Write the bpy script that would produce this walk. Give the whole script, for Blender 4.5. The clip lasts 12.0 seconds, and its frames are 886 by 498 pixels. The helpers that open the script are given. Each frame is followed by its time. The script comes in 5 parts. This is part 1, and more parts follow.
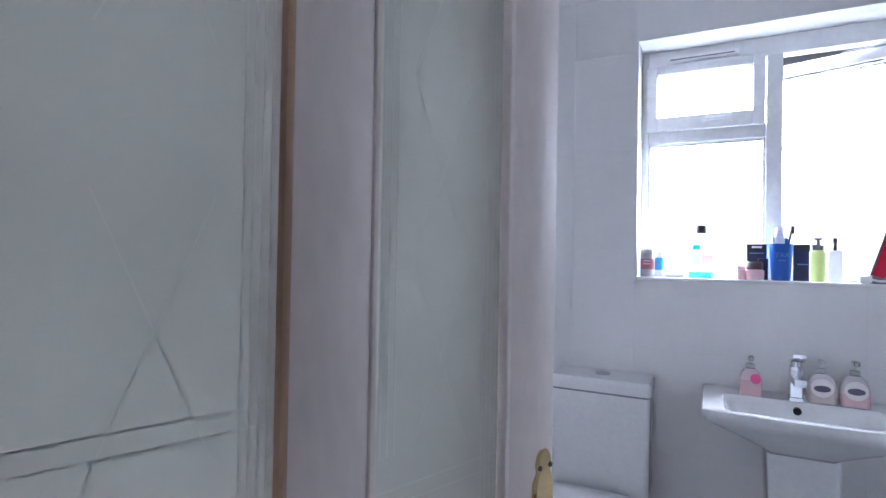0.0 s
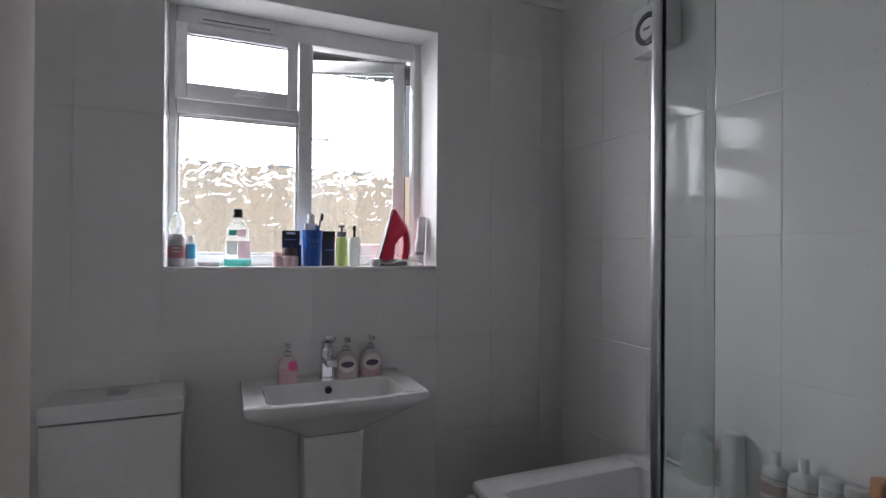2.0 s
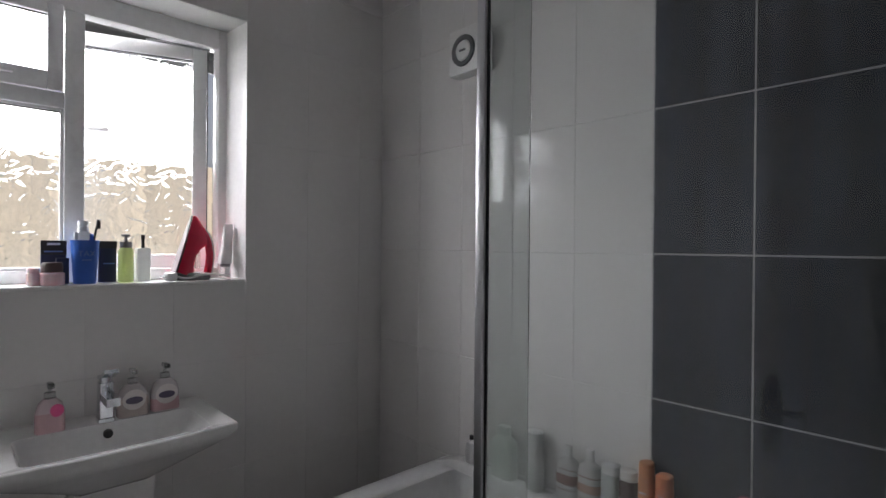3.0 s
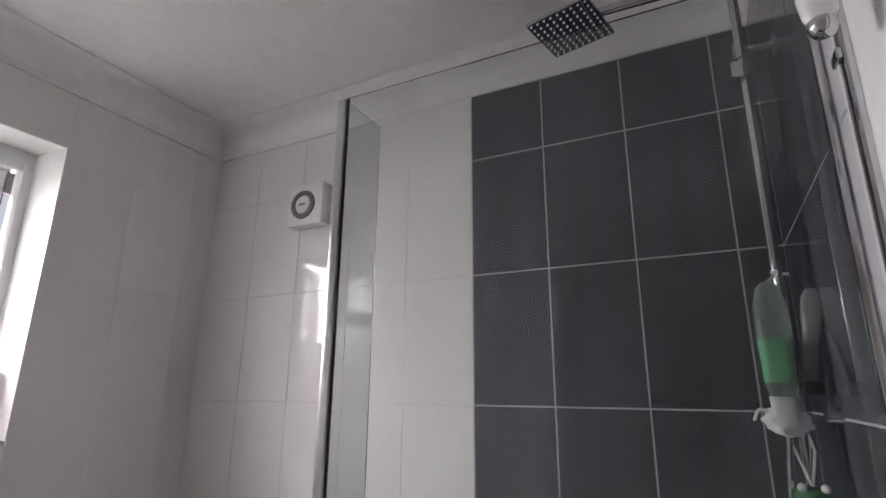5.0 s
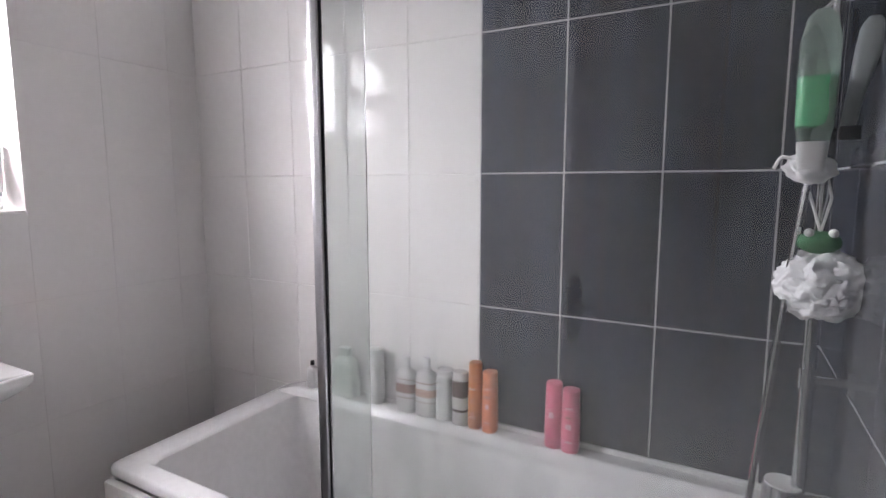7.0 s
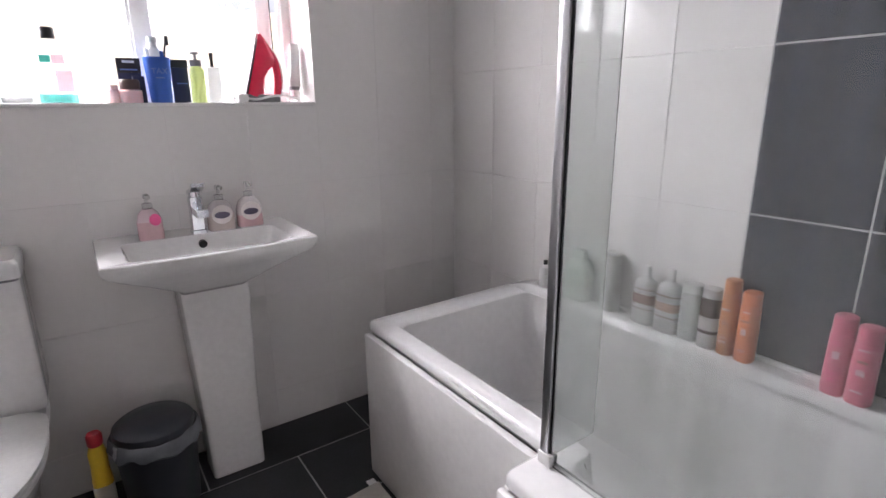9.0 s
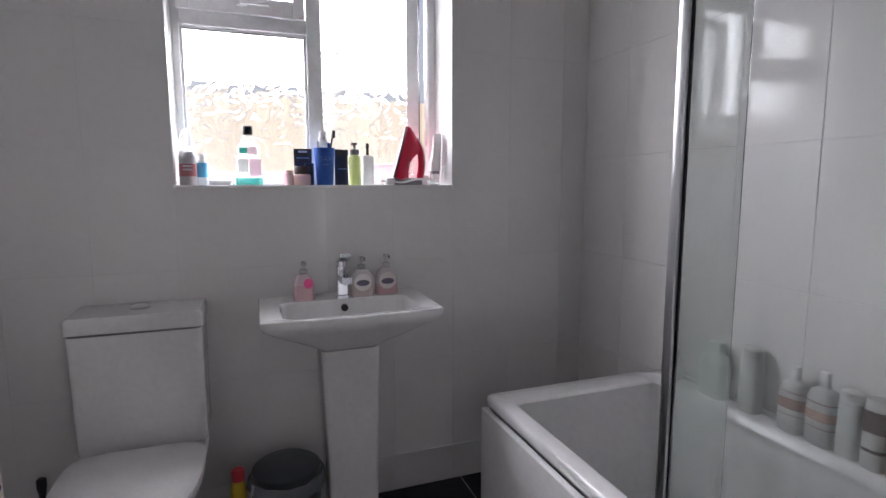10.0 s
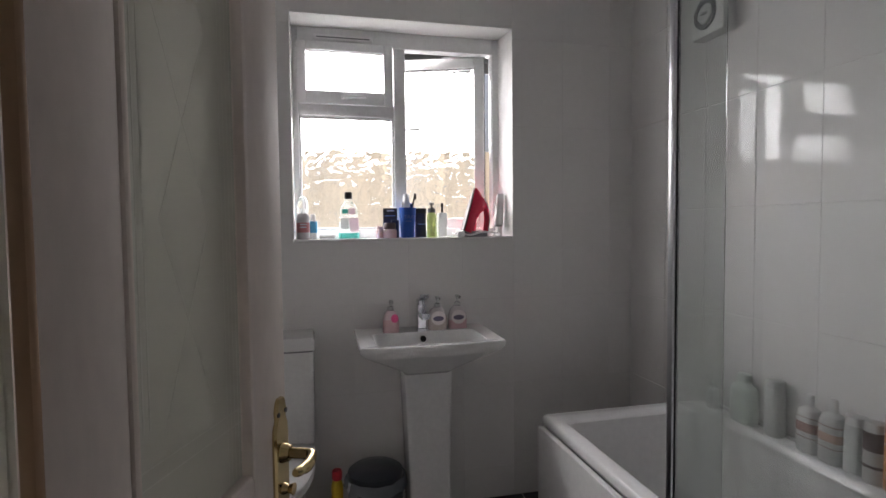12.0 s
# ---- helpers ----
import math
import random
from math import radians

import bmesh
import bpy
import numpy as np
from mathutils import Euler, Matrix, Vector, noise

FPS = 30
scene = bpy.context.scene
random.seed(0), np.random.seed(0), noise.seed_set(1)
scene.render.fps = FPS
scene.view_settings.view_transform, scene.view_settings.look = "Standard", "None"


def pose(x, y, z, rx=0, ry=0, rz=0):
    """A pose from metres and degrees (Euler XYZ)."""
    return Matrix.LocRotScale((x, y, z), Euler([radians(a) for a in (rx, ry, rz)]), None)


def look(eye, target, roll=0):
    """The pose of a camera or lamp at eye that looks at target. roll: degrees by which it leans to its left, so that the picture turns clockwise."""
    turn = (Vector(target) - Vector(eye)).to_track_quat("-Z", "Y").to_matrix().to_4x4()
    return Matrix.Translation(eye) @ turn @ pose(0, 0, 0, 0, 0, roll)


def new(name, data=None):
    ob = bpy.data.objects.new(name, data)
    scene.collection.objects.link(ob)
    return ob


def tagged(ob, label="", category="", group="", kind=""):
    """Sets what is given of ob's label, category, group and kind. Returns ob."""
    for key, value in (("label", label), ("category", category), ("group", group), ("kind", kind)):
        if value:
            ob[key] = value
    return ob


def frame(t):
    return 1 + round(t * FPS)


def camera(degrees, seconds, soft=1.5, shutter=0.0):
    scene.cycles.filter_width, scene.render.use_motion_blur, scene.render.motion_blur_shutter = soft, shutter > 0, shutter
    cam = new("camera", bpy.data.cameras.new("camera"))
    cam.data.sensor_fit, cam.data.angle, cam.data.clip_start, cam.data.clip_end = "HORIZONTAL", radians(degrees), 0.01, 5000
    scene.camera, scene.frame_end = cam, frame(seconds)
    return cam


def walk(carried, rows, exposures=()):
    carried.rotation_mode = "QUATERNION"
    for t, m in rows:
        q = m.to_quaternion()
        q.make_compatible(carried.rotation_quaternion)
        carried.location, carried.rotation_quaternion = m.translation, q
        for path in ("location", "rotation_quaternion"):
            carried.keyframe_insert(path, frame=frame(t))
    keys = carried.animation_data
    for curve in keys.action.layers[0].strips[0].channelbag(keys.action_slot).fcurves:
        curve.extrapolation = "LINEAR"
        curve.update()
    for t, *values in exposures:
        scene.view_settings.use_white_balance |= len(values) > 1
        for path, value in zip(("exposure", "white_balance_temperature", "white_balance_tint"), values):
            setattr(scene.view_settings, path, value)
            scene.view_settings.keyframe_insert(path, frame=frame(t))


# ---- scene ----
cam = camera(80.9, 12.0)
SKY, DAY = 0.14, 270.0
PATH = [
    (0, (0.260, 0.451, 1.322), (-0.644, 2.235, 1.343), 1.0),
    (0.5, (0.235, 0.513, 1.298), (-0.218, 2.461, 1.318), 0.4),
    (1, (0.213, 0.553, 1.296), (0.188, 2.552, 1.307), 0.2),
    (1.5, (0.195, 0.625, 1.287), (0.586, 2.587, 1.302), 0.3),
    (2, (0.198, 0.717, 1.303), (0.973, 2.561, 1.315), 0.4),
    (2.5, (0.227, 0.763, 1.325), (1.322, 2.437, 1.333), 0.4),
    (3, (0.206, 0.778, 1.372), (1.577, 2.234, 1.365), 0.5),
    (3.5, (0.186, 0.785, 1.424), (1.767, 2.009, 1.419), 0.3),
    (5.3, (0.107, 0.772, 1.399), (1.829, 1.610, 1.976), 0.1),
    (5.5, (0.111, 0.774, 1.398), (1.833, 1.605, 1.986), 0.1),
    (6, (0.128, 0.767, 1.385), (1.857, 1.618, 1.922), -0.4),
    (6.5, (0.170, 0.782, 1.343), (1.954, 1.677, 1.471), -0.9),
    (6.7, (0.187, 0.782, 1.334), (1.969, 1.688, 1.275), -1.1),
    (8.3, (0.214, 0.814, 1.256), (1.767, 1.926, 0.664), -0.5),
    (8.5, (0.228, 0.822, 1.241), (1.677, 2.078, 0.672), -0.6),
    (9, (0.247, 0.819, 1.226), (1.353, 2.398, 0.697), -0.6),
    (9.5, (0.253, 0.776, 1.242), (1.074, 2.553, 0.832), -0.3),
    (10, (0.248, 0.744, 1.243), (0.929, 2.609, 1.001), -0.1),
    (10.5, (0.252, 0.719, 1.248), (0.863, 2.618, 1.107), -0.0),
    (11, (0.242, 0.691, 1.239), (0.834, 2.598, 1.134), -0.0),
    (11.5, (0.207, 0.583, 1.266), (0.773, 2.499, 1.175), -0.2),
    (12, (0.126, 0.381, 1.301), (0.576, 2.328, 1.210), -0.6),
]
EXPOSURES = [
    (0.0, 1.2, 5400, 18), (0.5, 0.52, 5600, 22), (1.0, 0.08, 5800, 20), (1.5, -0.17, 6200, 17), (2.0, -0.32, 6400, 16), (2.5, -0.4, 6500, 15), (3.5, -0.2, 6650, 16), (5.5, 0.66, 6850, 22),
    (6.0, 0.8, 6750, 22), (6.5, 1.05, 6600, 22), (7.5, 1.25, 6750, 22), (8.5, 1.33, 6800, 21), (9.0, 1.02, 6700, 21), (9.5, 0.55, 6500, 20), (10.0, 0.28, 6450, 20), (10.5, 0.06, 6450, 20), (12.0, -0.08, 6850, 17),
]
walk(cam, [(t, look(eye, target, roll)) for t, eye, target, roll in PATH], EXPOSURES)

# ---- light ----
world = bpy.data.worlds.new("sky_world")
scene.world = world
world.use_nodes = True
wn = world.node_tree.nodes
wl = world.node_tree.links
sky = wn.new("ShaderNodeTexSky")
sky.sky_type = "NISHITA"
sky.sun_disc = False
sky.sun_elevation = radians(48)
sky.sun_rotation = radians(215)
sky.air_density, sky.dust_density, sky.ozone_density = 1.0, 6.0, 1.0
soften = wn.new("ShaderNodeHueSaturation")
soften.inputs["Saturation"].default_value = 0.45
wl.new(sky.outputs[0], soften.inputs["Color"])
wl.new(soften.outputs[0], wn["Background"].inputs[0])
wn["Background"].inputs[1].default_value = SKY

sun = new("sun", bpy.data.lights.new("sun", "SUN"))
sun.data.energy, sun.data.angle, sun.data.color = 1.9, radians(14), (1.0, 0.96, 0.9)
sun.matrix_world = look((-6, -8, 11), (0, 0, 0))


# added area lamp outside the window, standing in for the bright sky
day = new("sky_stand_in", bpy.data.lights.new("sky_stand_in", "AREA"))
day.data.shape, day.data.size, day.data.size_y = "RECTANGLE", 3.4, 1.3
day.data.energy, day.data.color = DAY, (0.93, 0.96, 1.0)
day.matrix_world = look((0.45, 3.75, 2.43), (0.45, 1.75, 1.76))


# ---- materials ----
def mat(name, col, rough=0.5, metal=0.0, var=0.06, scale=6.0, bump=0.0, bscale=80.0, trans=0.0, ior=1.45,
        coat=0.0, rvar=0.12, piece=0.0, fine=0.03, stretch=(1, 1, 1), wave=0.0, sss=0.0):
    m = bpy.data.materials.new(name)
    m.use_nodes = True
    n, l = m.node_tree.nodes, m.node_tree.links
    b = n["Principled BSDF"]
    tc, info = n.new("ShaderNodeTexCoord"), n.new("ShaderNodeObjectInfo")
    sh = n.new("ShaderNodeVectorMath")
    sh.operation = "MULTIPLY_ADD"
    cmb = n.new("ShaderNodeCombineXYZ")
    for k in range(3):
        l.new(info.outputs["Random"], cmb.inputs[k])
    sh.inputs[1].default_value = (37.0, 61.0, 23.0)
    l.new(cmb.outputs[0], sh.inputs[0])
    mp = n.new("ShaderNodeMapping")
    mp.inputs["Scale"].default_value = stretch
    l.new(tc.outputs["Object"], mp.inputs["Vector"])
    l.new(mp.outputs[0], sh.inputs[2])
    big, small = n.new("ShaderNodeTexNoise"), n.new("ShaderNodeTexNoise")
    big.inputs["Scale"].default_value, big.inputs["Detail"].default_value = scale, 4
    small.inputs["Scale"].default_value, small.inputs["Detail"].default_value = scale * 14, 3
    l.new(sh.outputs[0], big.inputs["Vector"])
    l.new(sh.outputs[0], small.inputs["Vector"])

    def mult(src, low, high):
        r = n.new("ShaderNodeMapRange")
        r.inputs["From Min"].default_value, r.inputs["From Max"].default_value = 0.3, 0.7
        r.inputs["To Min"].default_value, r.inputs["To Max"].default_value = low, high
        l.new(src, r.inputs["Value"])
        return r.outputs[0]

    def times(a, c):
        v = n.new("ShaderNodeMath")
        v.operation = "MULTIPLY"
        l.new(a, v.inputs[0])
        l.new(c, v.inputs[1])
        return v.outputs[0]

    f = times(mult(big.outputs["Fac"], 1 - var, 1 + var), mult(small.outputs["Fac"], 1 - fine, 1 + fine))
    if piece:
        r = n.new("ShaderNodeMapRange")
        r.inputs["To Min"].default_value, r.inputs["To Max"].default_value = 1 - piece, 1 + piece
        l.new(info.outputs["Random"], r.inputs["Value"])
        f = times(f, r.outputs[0])
    tint = n.new("ShaderNodeVectorMath")
    tint.operation = "SCALE"
    tint.inputs[0].default_value = col
    l.new(f, tint.inputs["Scale"])
    l.new(tint.outputs[0], b.inputs["Base Color"])
    l.new(mult(big.outputs["Fac"], max(0.0, rough * (1 - rvar)), min(1.0, rough * (1 + rvar))), b.inputs["Roughness"])
    b.inputs["Metallic"].default_value = metal
    b.inputs["IOR"].default_value = ior
    b.inputs["Transmission Weight"].default_value = trans
    b.inputs["Coat Weight"].default_value = coat
    if sss:
        b.inputs["Subsurface Weight"].default_value = sss
        b.inputs["Subsurface Scale"].default_value = 0.01
    last = None
    if wave:
        w = n.new("ShaderNodeTexNoise")
        w.inputs["Scale"].default_value, w.inputs["Detail"].default_value = 7.0, 1
        l.new(sh.outputs[0], w.inputs["Vector"])
        bw = n.new("ShaderNodeBump")
        bw.inputs["Strength"].default_value, bw.inputs["Distance"].default_value = 1.0, wave
        l.new(w.outputs["Fac"], bw.inputs["Height"])
        last = bw
    if bump:
        t = n.new("ShaderNodeTexNoise")
        t.inputs["Scale"].default_value, t.inputs["Detail"].default_value = bscale, 5
        l.new(sh.outputs[0], t.inputs["Vector"])
        bb = n.new("ShaderNodeBump")
        bb.inputs["Strength"].default_value, bb.inputs["Distance"].default_value = 1.0, bump
        l.new(t.outputs["Fac"], bb.inputs["Height"])
        if last:
            l.new(last.outputs[0], bb.inputs["Normal"])
        last = bb
    if last:
        l.new(last.outputs[0], b.inputs["Normal"])
    return m


M = {}
M["white_tile"] = mat("white_tile", (0.79, 0.78, 0.765), 0.045, var=0.015, scale=3, wave=0.0004, piece=0.002, ior=1.48, fine=0.012)
M["white_grout"] = mat("white_grout", (0.77, 0.76, 0.745), 0.35, var=0.05, scale=5, bump=0.0004, bscale=200)
M["dark_tile"] = mat("dark_tile", (0.036, 0.042, 0.057), 0.09, var=0.5, scale=9, wave=0.00015, piece=0.12, fine=0.2, ior=1.55, stretch=(2.2, 2.2, 0.1))
M["dark_grout"] = mat("dark_grout", (0.38, 0.38, 0.395), 0.8, var=0.15, scale=6, bump=0.0004, bscale=200)
M["floor_tile"] = mat("floor_tile", (0.022, 0.023, 0.027), 0.42, var=0.3, scale=7, piece=0.1, fine=0.15, bump=0.0006, bscale=30)
M["floor_grout"] = mat("floor_grout", (0.42, 0.42, 0.42), 0.85, var=0.2, scale=9, bump=0.0004, bscale=200)
M["paint"] = mat("paint", (0.82, 0.81, 0.80), 0.6, var=0.025, scale=2, bump=0.00025, bscale=160)
M["ceiling_paint"] = mat("ceiling_paint", (0.84, 0.83, 0.82), 0.75, var=0.025, scale=1.5, bump=0.0003, bscale=120)
M["ceramic"] = mat("ceramic", (0.80, 0.80, 0.79), 0.08, var=0.02, scale=4, coat=0.3)
M["acrylic"] = mat("acrylic", (0.78, 0.78, 0.775), 0.16, var=0.025, scale=3, coat=0.2)
M["panel"] = mat("bath_panel_white", (0.76, 0.755, 0.745), 0.22, var=0.025, scale=3)
M["pvc"] = mat("white_pvc", (0.80, 0.80, 0.80), 0.28, var=0.02, scale=4)
M["reveal"] = mat("reveal_tile", (0.78, 0.775, 0.76), 0.12, var=0.025, scale=4, wave=0.0006)
M["rubber"] = mat("black_rubber", (0.02, 0.02, 0.022), 0.6, var=0.15)
M["chrome"] = mat("chrome", (0.62, 0.635, 0.66), 0.10, metal=1, var=0.06, scale=12, rvar=0.4)
M["satin"] = mat("satin_aluminium", (0.55, 0.56, 0.58), 0.28, metal=1, var=0.05, scale=12, stretch=(1, 1, 0.1))
M["brass"] = mat("brass", (0.54, 0.41, 0.21), 0.18, metal=1, var=0.12, scale=20, rvar=0.5)
M["door_paint"] = mat("door_paint", (0.80, 0.72, 0.67), 0.65, var=0.06, scale=5, bump=0.0003, bscale=60, stretch=(1, 1, 0.3))
M["door_edge"] = mat("bare_wood", (0.42, 0.27, 0.17), 0.6, var=0.25, scale=9, bump=0.0004, bscale=70, stretch=(1, 1, 0.15))
M["bin_plastic"] = mat("bin_plastic", (0.042, 0.046, 0.056), 0.38, var=0.15, scale=9, bump=0.0002)
M["bag"] = mat("thin_plastic", (0.50, 0.53, 0.57), 0.25, var=0.15, trans=0.6, ior=1.08, bump=0.002, bscale=30)
M["yellow"] = mat("yellow_plastic", (0.75, 0.50, 0.04), 0.35)
M["red"] = mat("red_plastic", (0.62, 0.03, 0.04), 0.3)
M["iron_red"] = mat("iron_red", (0.66, 0.025, 0.07), 0.22, var=0.08, coat=0.3)
M["grey"] = mat("grey_plastic", (0.20, 0.20, 0.21), 0.4, var=0.1)
M["black"] = mat("black_plastic", (0.018, 0.018, 0.02), 0.35, var=0.15)
M["white_plastic"] = mat("white_plastic", (0.78, 0.78, 0.77), 0.35)
M["blue"] = mat("blue_plastic", (0.02, 0.10, 0.42), 0.3, var=0.08)
M["navy"] = mat("navy_card", (0.015, 0.02, 0.06), 0.35, var=0.15)
M["pale_print"] = mat("pale_print", (0.55, 0.58, 0.66), 0.5)
M["dark_label"] = mat("dark_label", (0.10, 0.065, 0.06), 0.45, var=0.2)
M["dim_print"] = mat("dim_blue_print", (0.12, 0.20, 0.46), 0.45, var=0.1)
M["brush_grey"] = mat("pale_grey_plastic", (0.42, 0.44, 0.45), 0.35, var=0.1, trans=0.3)
M["cyan"] = mat("cyan_print", (0.10, 0.42, 0.68), 0.35)
M["pink"] = mat("pink_plastic", (0.72, 0.20, 0.28), 0.35, var=0.08)
M["jar_pink"] = mat("jar_pink", (0.76, 0.55, 0.58), 0.25, var=0.1, sss=0.2)
M["orange"] = mat("orange_plastic", (0.75, 0.24, 0.10), 0.35, var=0.08)
M["amber"] = mat("amber_plastic", (0.58, 0.24, 0.10), 0.35, var=0.08)
M["brown_label"] = mat("brown_label", (0.36, 0.20, 0.17), 0.5, var=0.15)
M["pink_label"] = mat("pink_label", (0.86, 0.70, 0.76), 0.4, var=0.04, trans=0.4)
M["lime"] = mat("lime_gel", (0.66, 0.76, 0.30), 0.3, var=0.06, trans=0.4)
M["milky"] = mat("milky_plastic", (0.82, 0.83, 0.82), 0.3, var=0.05, trans=0.45)
M["greygreen"] = mat("grey_green_plastic", (0.56, 0.58, 0.56), 0.35, var=0.08)
M["palegreen"] = mat("pale_green_plastic", (0.60, 0.68, 0.62), 0.3, var=0.08)
M["green_gel"] = mat("green_gel", (0.06, 0.45, 0.22), 0.25, var=0.1, sss=0.1)
M["teal"] = mat("teal_liquid", (0.08, 0.55, 0.50), 0.08, trans=0.5, ior=1.33)
M["frog"] = mat("green_sponge", (0.05, 0.20, 0.09), 0.7, var=0.15, bump=0.001, bscale=90)
M["puff"] = mat("white_netting", (0.76, 0.76, 0.77), 0.85, var=0.05, bump=0.0008, bscale=60)
M["soap_pink"] = mat("soap_pink", (0.70, 0.56, 0.59), 0.14, var=0.06)
M["soap_clear"] = mat("soap_clear", (0.60, 0.56, 0.56), 0.14, var=0.06)
M["soap_rose"] = mat("soap_rose", (0.66, 0.43, 0.45), 0.15, var=0.06)
M["soap_pale"] = mat("soap_pale", (0.58, 0.49, 0.45), 0.15, var=0.06)
M["magenta"] = mat("magenta_label", (0.80, 0.10, 0.28), 0.4, var=0.05)
M["dark_red"] = mat("dark_red_print", (0.40, 0.14, 0.15), 0.35, var=0.2)
M["can_grey"] = mat("can_grey", (0.46, 0.44, 0.46), 0.35, var=0.2, scale=30)
M["pale_clear"] = mat("pale_plastic", (0.80, 0.81, 0.80), 0.25, var=0.08, trans=0.35, bump=0.001, bscale=40)
M["sole"] = mat("worn_sole", (0.17, 0.15, 0.15), 0.5, var=0.2, metal=0.2)
M["print_plum"] = mat("plum_print", (0.13, 0.11, 0.17), 0.5, var=0.2)
M["soap_label"] = mat("soap_label", (0.76, 0.71, 0.69), 0.4, var=0.05)
M["tan_label"] = mat("tan_label", (0.62, 0.42, 0.33), 0.5, var=0.15)
M["cord"] = mat("white_cord", (0.72, 0.72, 0.70), 0.7, bump=0.0005, bscale=300)
M["matcloth"] = mat("mat_cloth", (0.50, 0.46, 0.42), 0.95, var=0.12, bump=0.004, bscale=220)
M["carpet"] = mat("carpet", (0.30, 0.26, 0.22), 0.95, var=0.2, scale=20, bump=0.003, bscale=250)
M["soffit"] = mat("soffit_board", (0.035, 0.034, 0.035), 0.6, var=0.2, stretch=(0.3, 1, 1))
M["render_wall"] = mat("outside_render", (0.52, 0.48, 0.42), 0.9, var=0.1, bump=0.002, bscale=60)
M["fence_wood"] = mat("fence_wood", (0.66, 0.58, 0.46), 0.8, var=0.22, scale=4, piece=0.2, bump=0.001, stretch=(1, 1, 0.1))
M["grass_ground"] = mat("lawn", (0.07, 0.10, 0.04), 0.95, var=0.3, scale=2, bump=0.02, bscale=30)
# grey that paints the shade of the fan's intake and the vent slot
M["shadow_ring"] = mat("shade_grey", (0.17, 0.17, 0.18), 0.4)


def glass(name, col, rough, film, wavy=0.0, vscale=30.0, ior=1.46, haze=(0.62, 0.66, 0.63), scum=0.0):
    """Clear or patterned glass with a thin film of haze on it."""
    m = bpy.data.materials.new(name)
    m.use_nodes = True
    n, l = m.node_tree.nodes, m.node_tree.links
    b = n["Principled BSDF"]
    b.inputs["Base Color"].default_value = (*col, 1)
    b.inputs["Roughness"].default_value = rough
    b.inputs["Transmission Weight"].default_value = 1
    b.inputs["IOR"].default_value = ior
    d = n.new("ShaderNodeBsdfDiffuse")
    d.inputs["Color"].default_value = (*haze, 1)
    tr = n.new("ShaderNodeBsdfTranslucent")
    tr.inputs["Color"].default_value = (*haze, 1)
    both = n.new("ShaderNodeMixShader")
    l.new(d.outputs[0], both.inputs[1])
    l.new(tr.outputs[0], both.inputs[2])
    mix = n.new("ShaderNodeMixShader")
    l.new(b.outputs[0], mix.inputs[1])
    l.new(both.outputs[0], mix.inputs[2])
    l.new(mix.outputs[0], n["Material Output"].inputs["Surface"])
    tc = n.new("ShaderNodeTexCoord")
    ns = n.new("ShaderNodeTexNoise")
    ns.inputs["Scale"].default_value, ns.inputs["Detail"].default_value = 4, 5
    mp = n.new("ShaderNodeMapping")
    mp.inputs["Scale"].default_value = (1.6, 1.6, 0.5)
    l.new(tc.outputs["Object"], mp.inputs["Vector"])
    l.new(mp.outputs[0], ns.inputs["Vector"])
    r = n.new("ShaderNodeMapRange")
    r.inputs["From Min"].default_value, r.inputs["From Max"].default_value = 0.3, 0.75
    r.inputs["To Min"].default_value, r.inputs["To Max"].default_value = film * 0.6, film * 1.4
    l.new(ns.outputs["Fac"], r.inputs["Value"])
    l.new(r.outputs[0], mix.inputs["Fac"])
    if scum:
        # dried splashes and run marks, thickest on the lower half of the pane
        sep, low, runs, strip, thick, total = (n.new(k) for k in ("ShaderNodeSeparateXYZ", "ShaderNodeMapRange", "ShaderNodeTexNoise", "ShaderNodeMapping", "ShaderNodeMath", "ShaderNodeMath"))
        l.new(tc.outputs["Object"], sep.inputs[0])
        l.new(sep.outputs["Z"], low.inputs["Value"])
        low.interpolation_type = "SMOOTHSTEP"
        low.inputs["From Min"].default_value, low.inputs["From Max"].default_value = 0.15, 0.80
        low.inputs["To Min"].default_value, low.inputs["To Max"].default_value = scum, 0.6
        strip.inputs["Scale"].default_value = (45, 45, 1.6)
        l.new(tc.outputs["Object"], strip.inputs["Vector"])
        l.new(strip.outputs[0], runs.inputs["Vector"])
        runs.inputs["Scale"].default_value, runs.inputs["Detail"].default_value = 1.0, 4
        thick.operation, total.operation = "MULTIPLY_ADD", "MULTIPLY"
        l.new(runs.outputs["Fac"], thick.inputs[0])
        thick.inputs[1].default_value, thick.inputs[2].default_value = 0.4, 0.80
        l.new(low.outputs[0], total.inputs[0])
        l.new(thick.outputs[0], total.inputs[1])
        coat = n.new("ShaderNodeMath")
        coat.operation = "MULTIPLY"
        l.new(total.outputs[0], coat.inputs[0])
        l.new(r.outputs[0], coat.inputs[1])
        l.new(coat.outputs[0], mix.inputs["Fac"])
    if wavy:
        v = n.new("ShaderNodeTexNoise")
        v.inputs["Scale"].default_value, v.inputs["Detail"].default_value = vscale, 1.0
        v.inputs["Distortion"].default_value = 1.4
        l.new(tc.outputs["Object"], v.inputs["Vector"])
        bp = n.new("ShaderNodeBump")
        bp.inputs["Strength"].default_value, bp.inputs["Distance"].default_value = 1.0, wavy
        off, fold, ridge, mixed = n.new("ShaderNodeMath"), n.new("ShaderNodeMath"), n.new("ShaderNodeMapRange"), n.new("ShaderNodeMath")
        off.operation, fold.operation, mixed.operation = "SUBTRACT", "ABSOLUTE", "MULTIPLY_ADD"
        off.inputs[1].default_value = 0.5
        ridge.interpolation_type = "SMOOTHSTEP"
        ridge.inputs["From Max"].default_value = 0.055
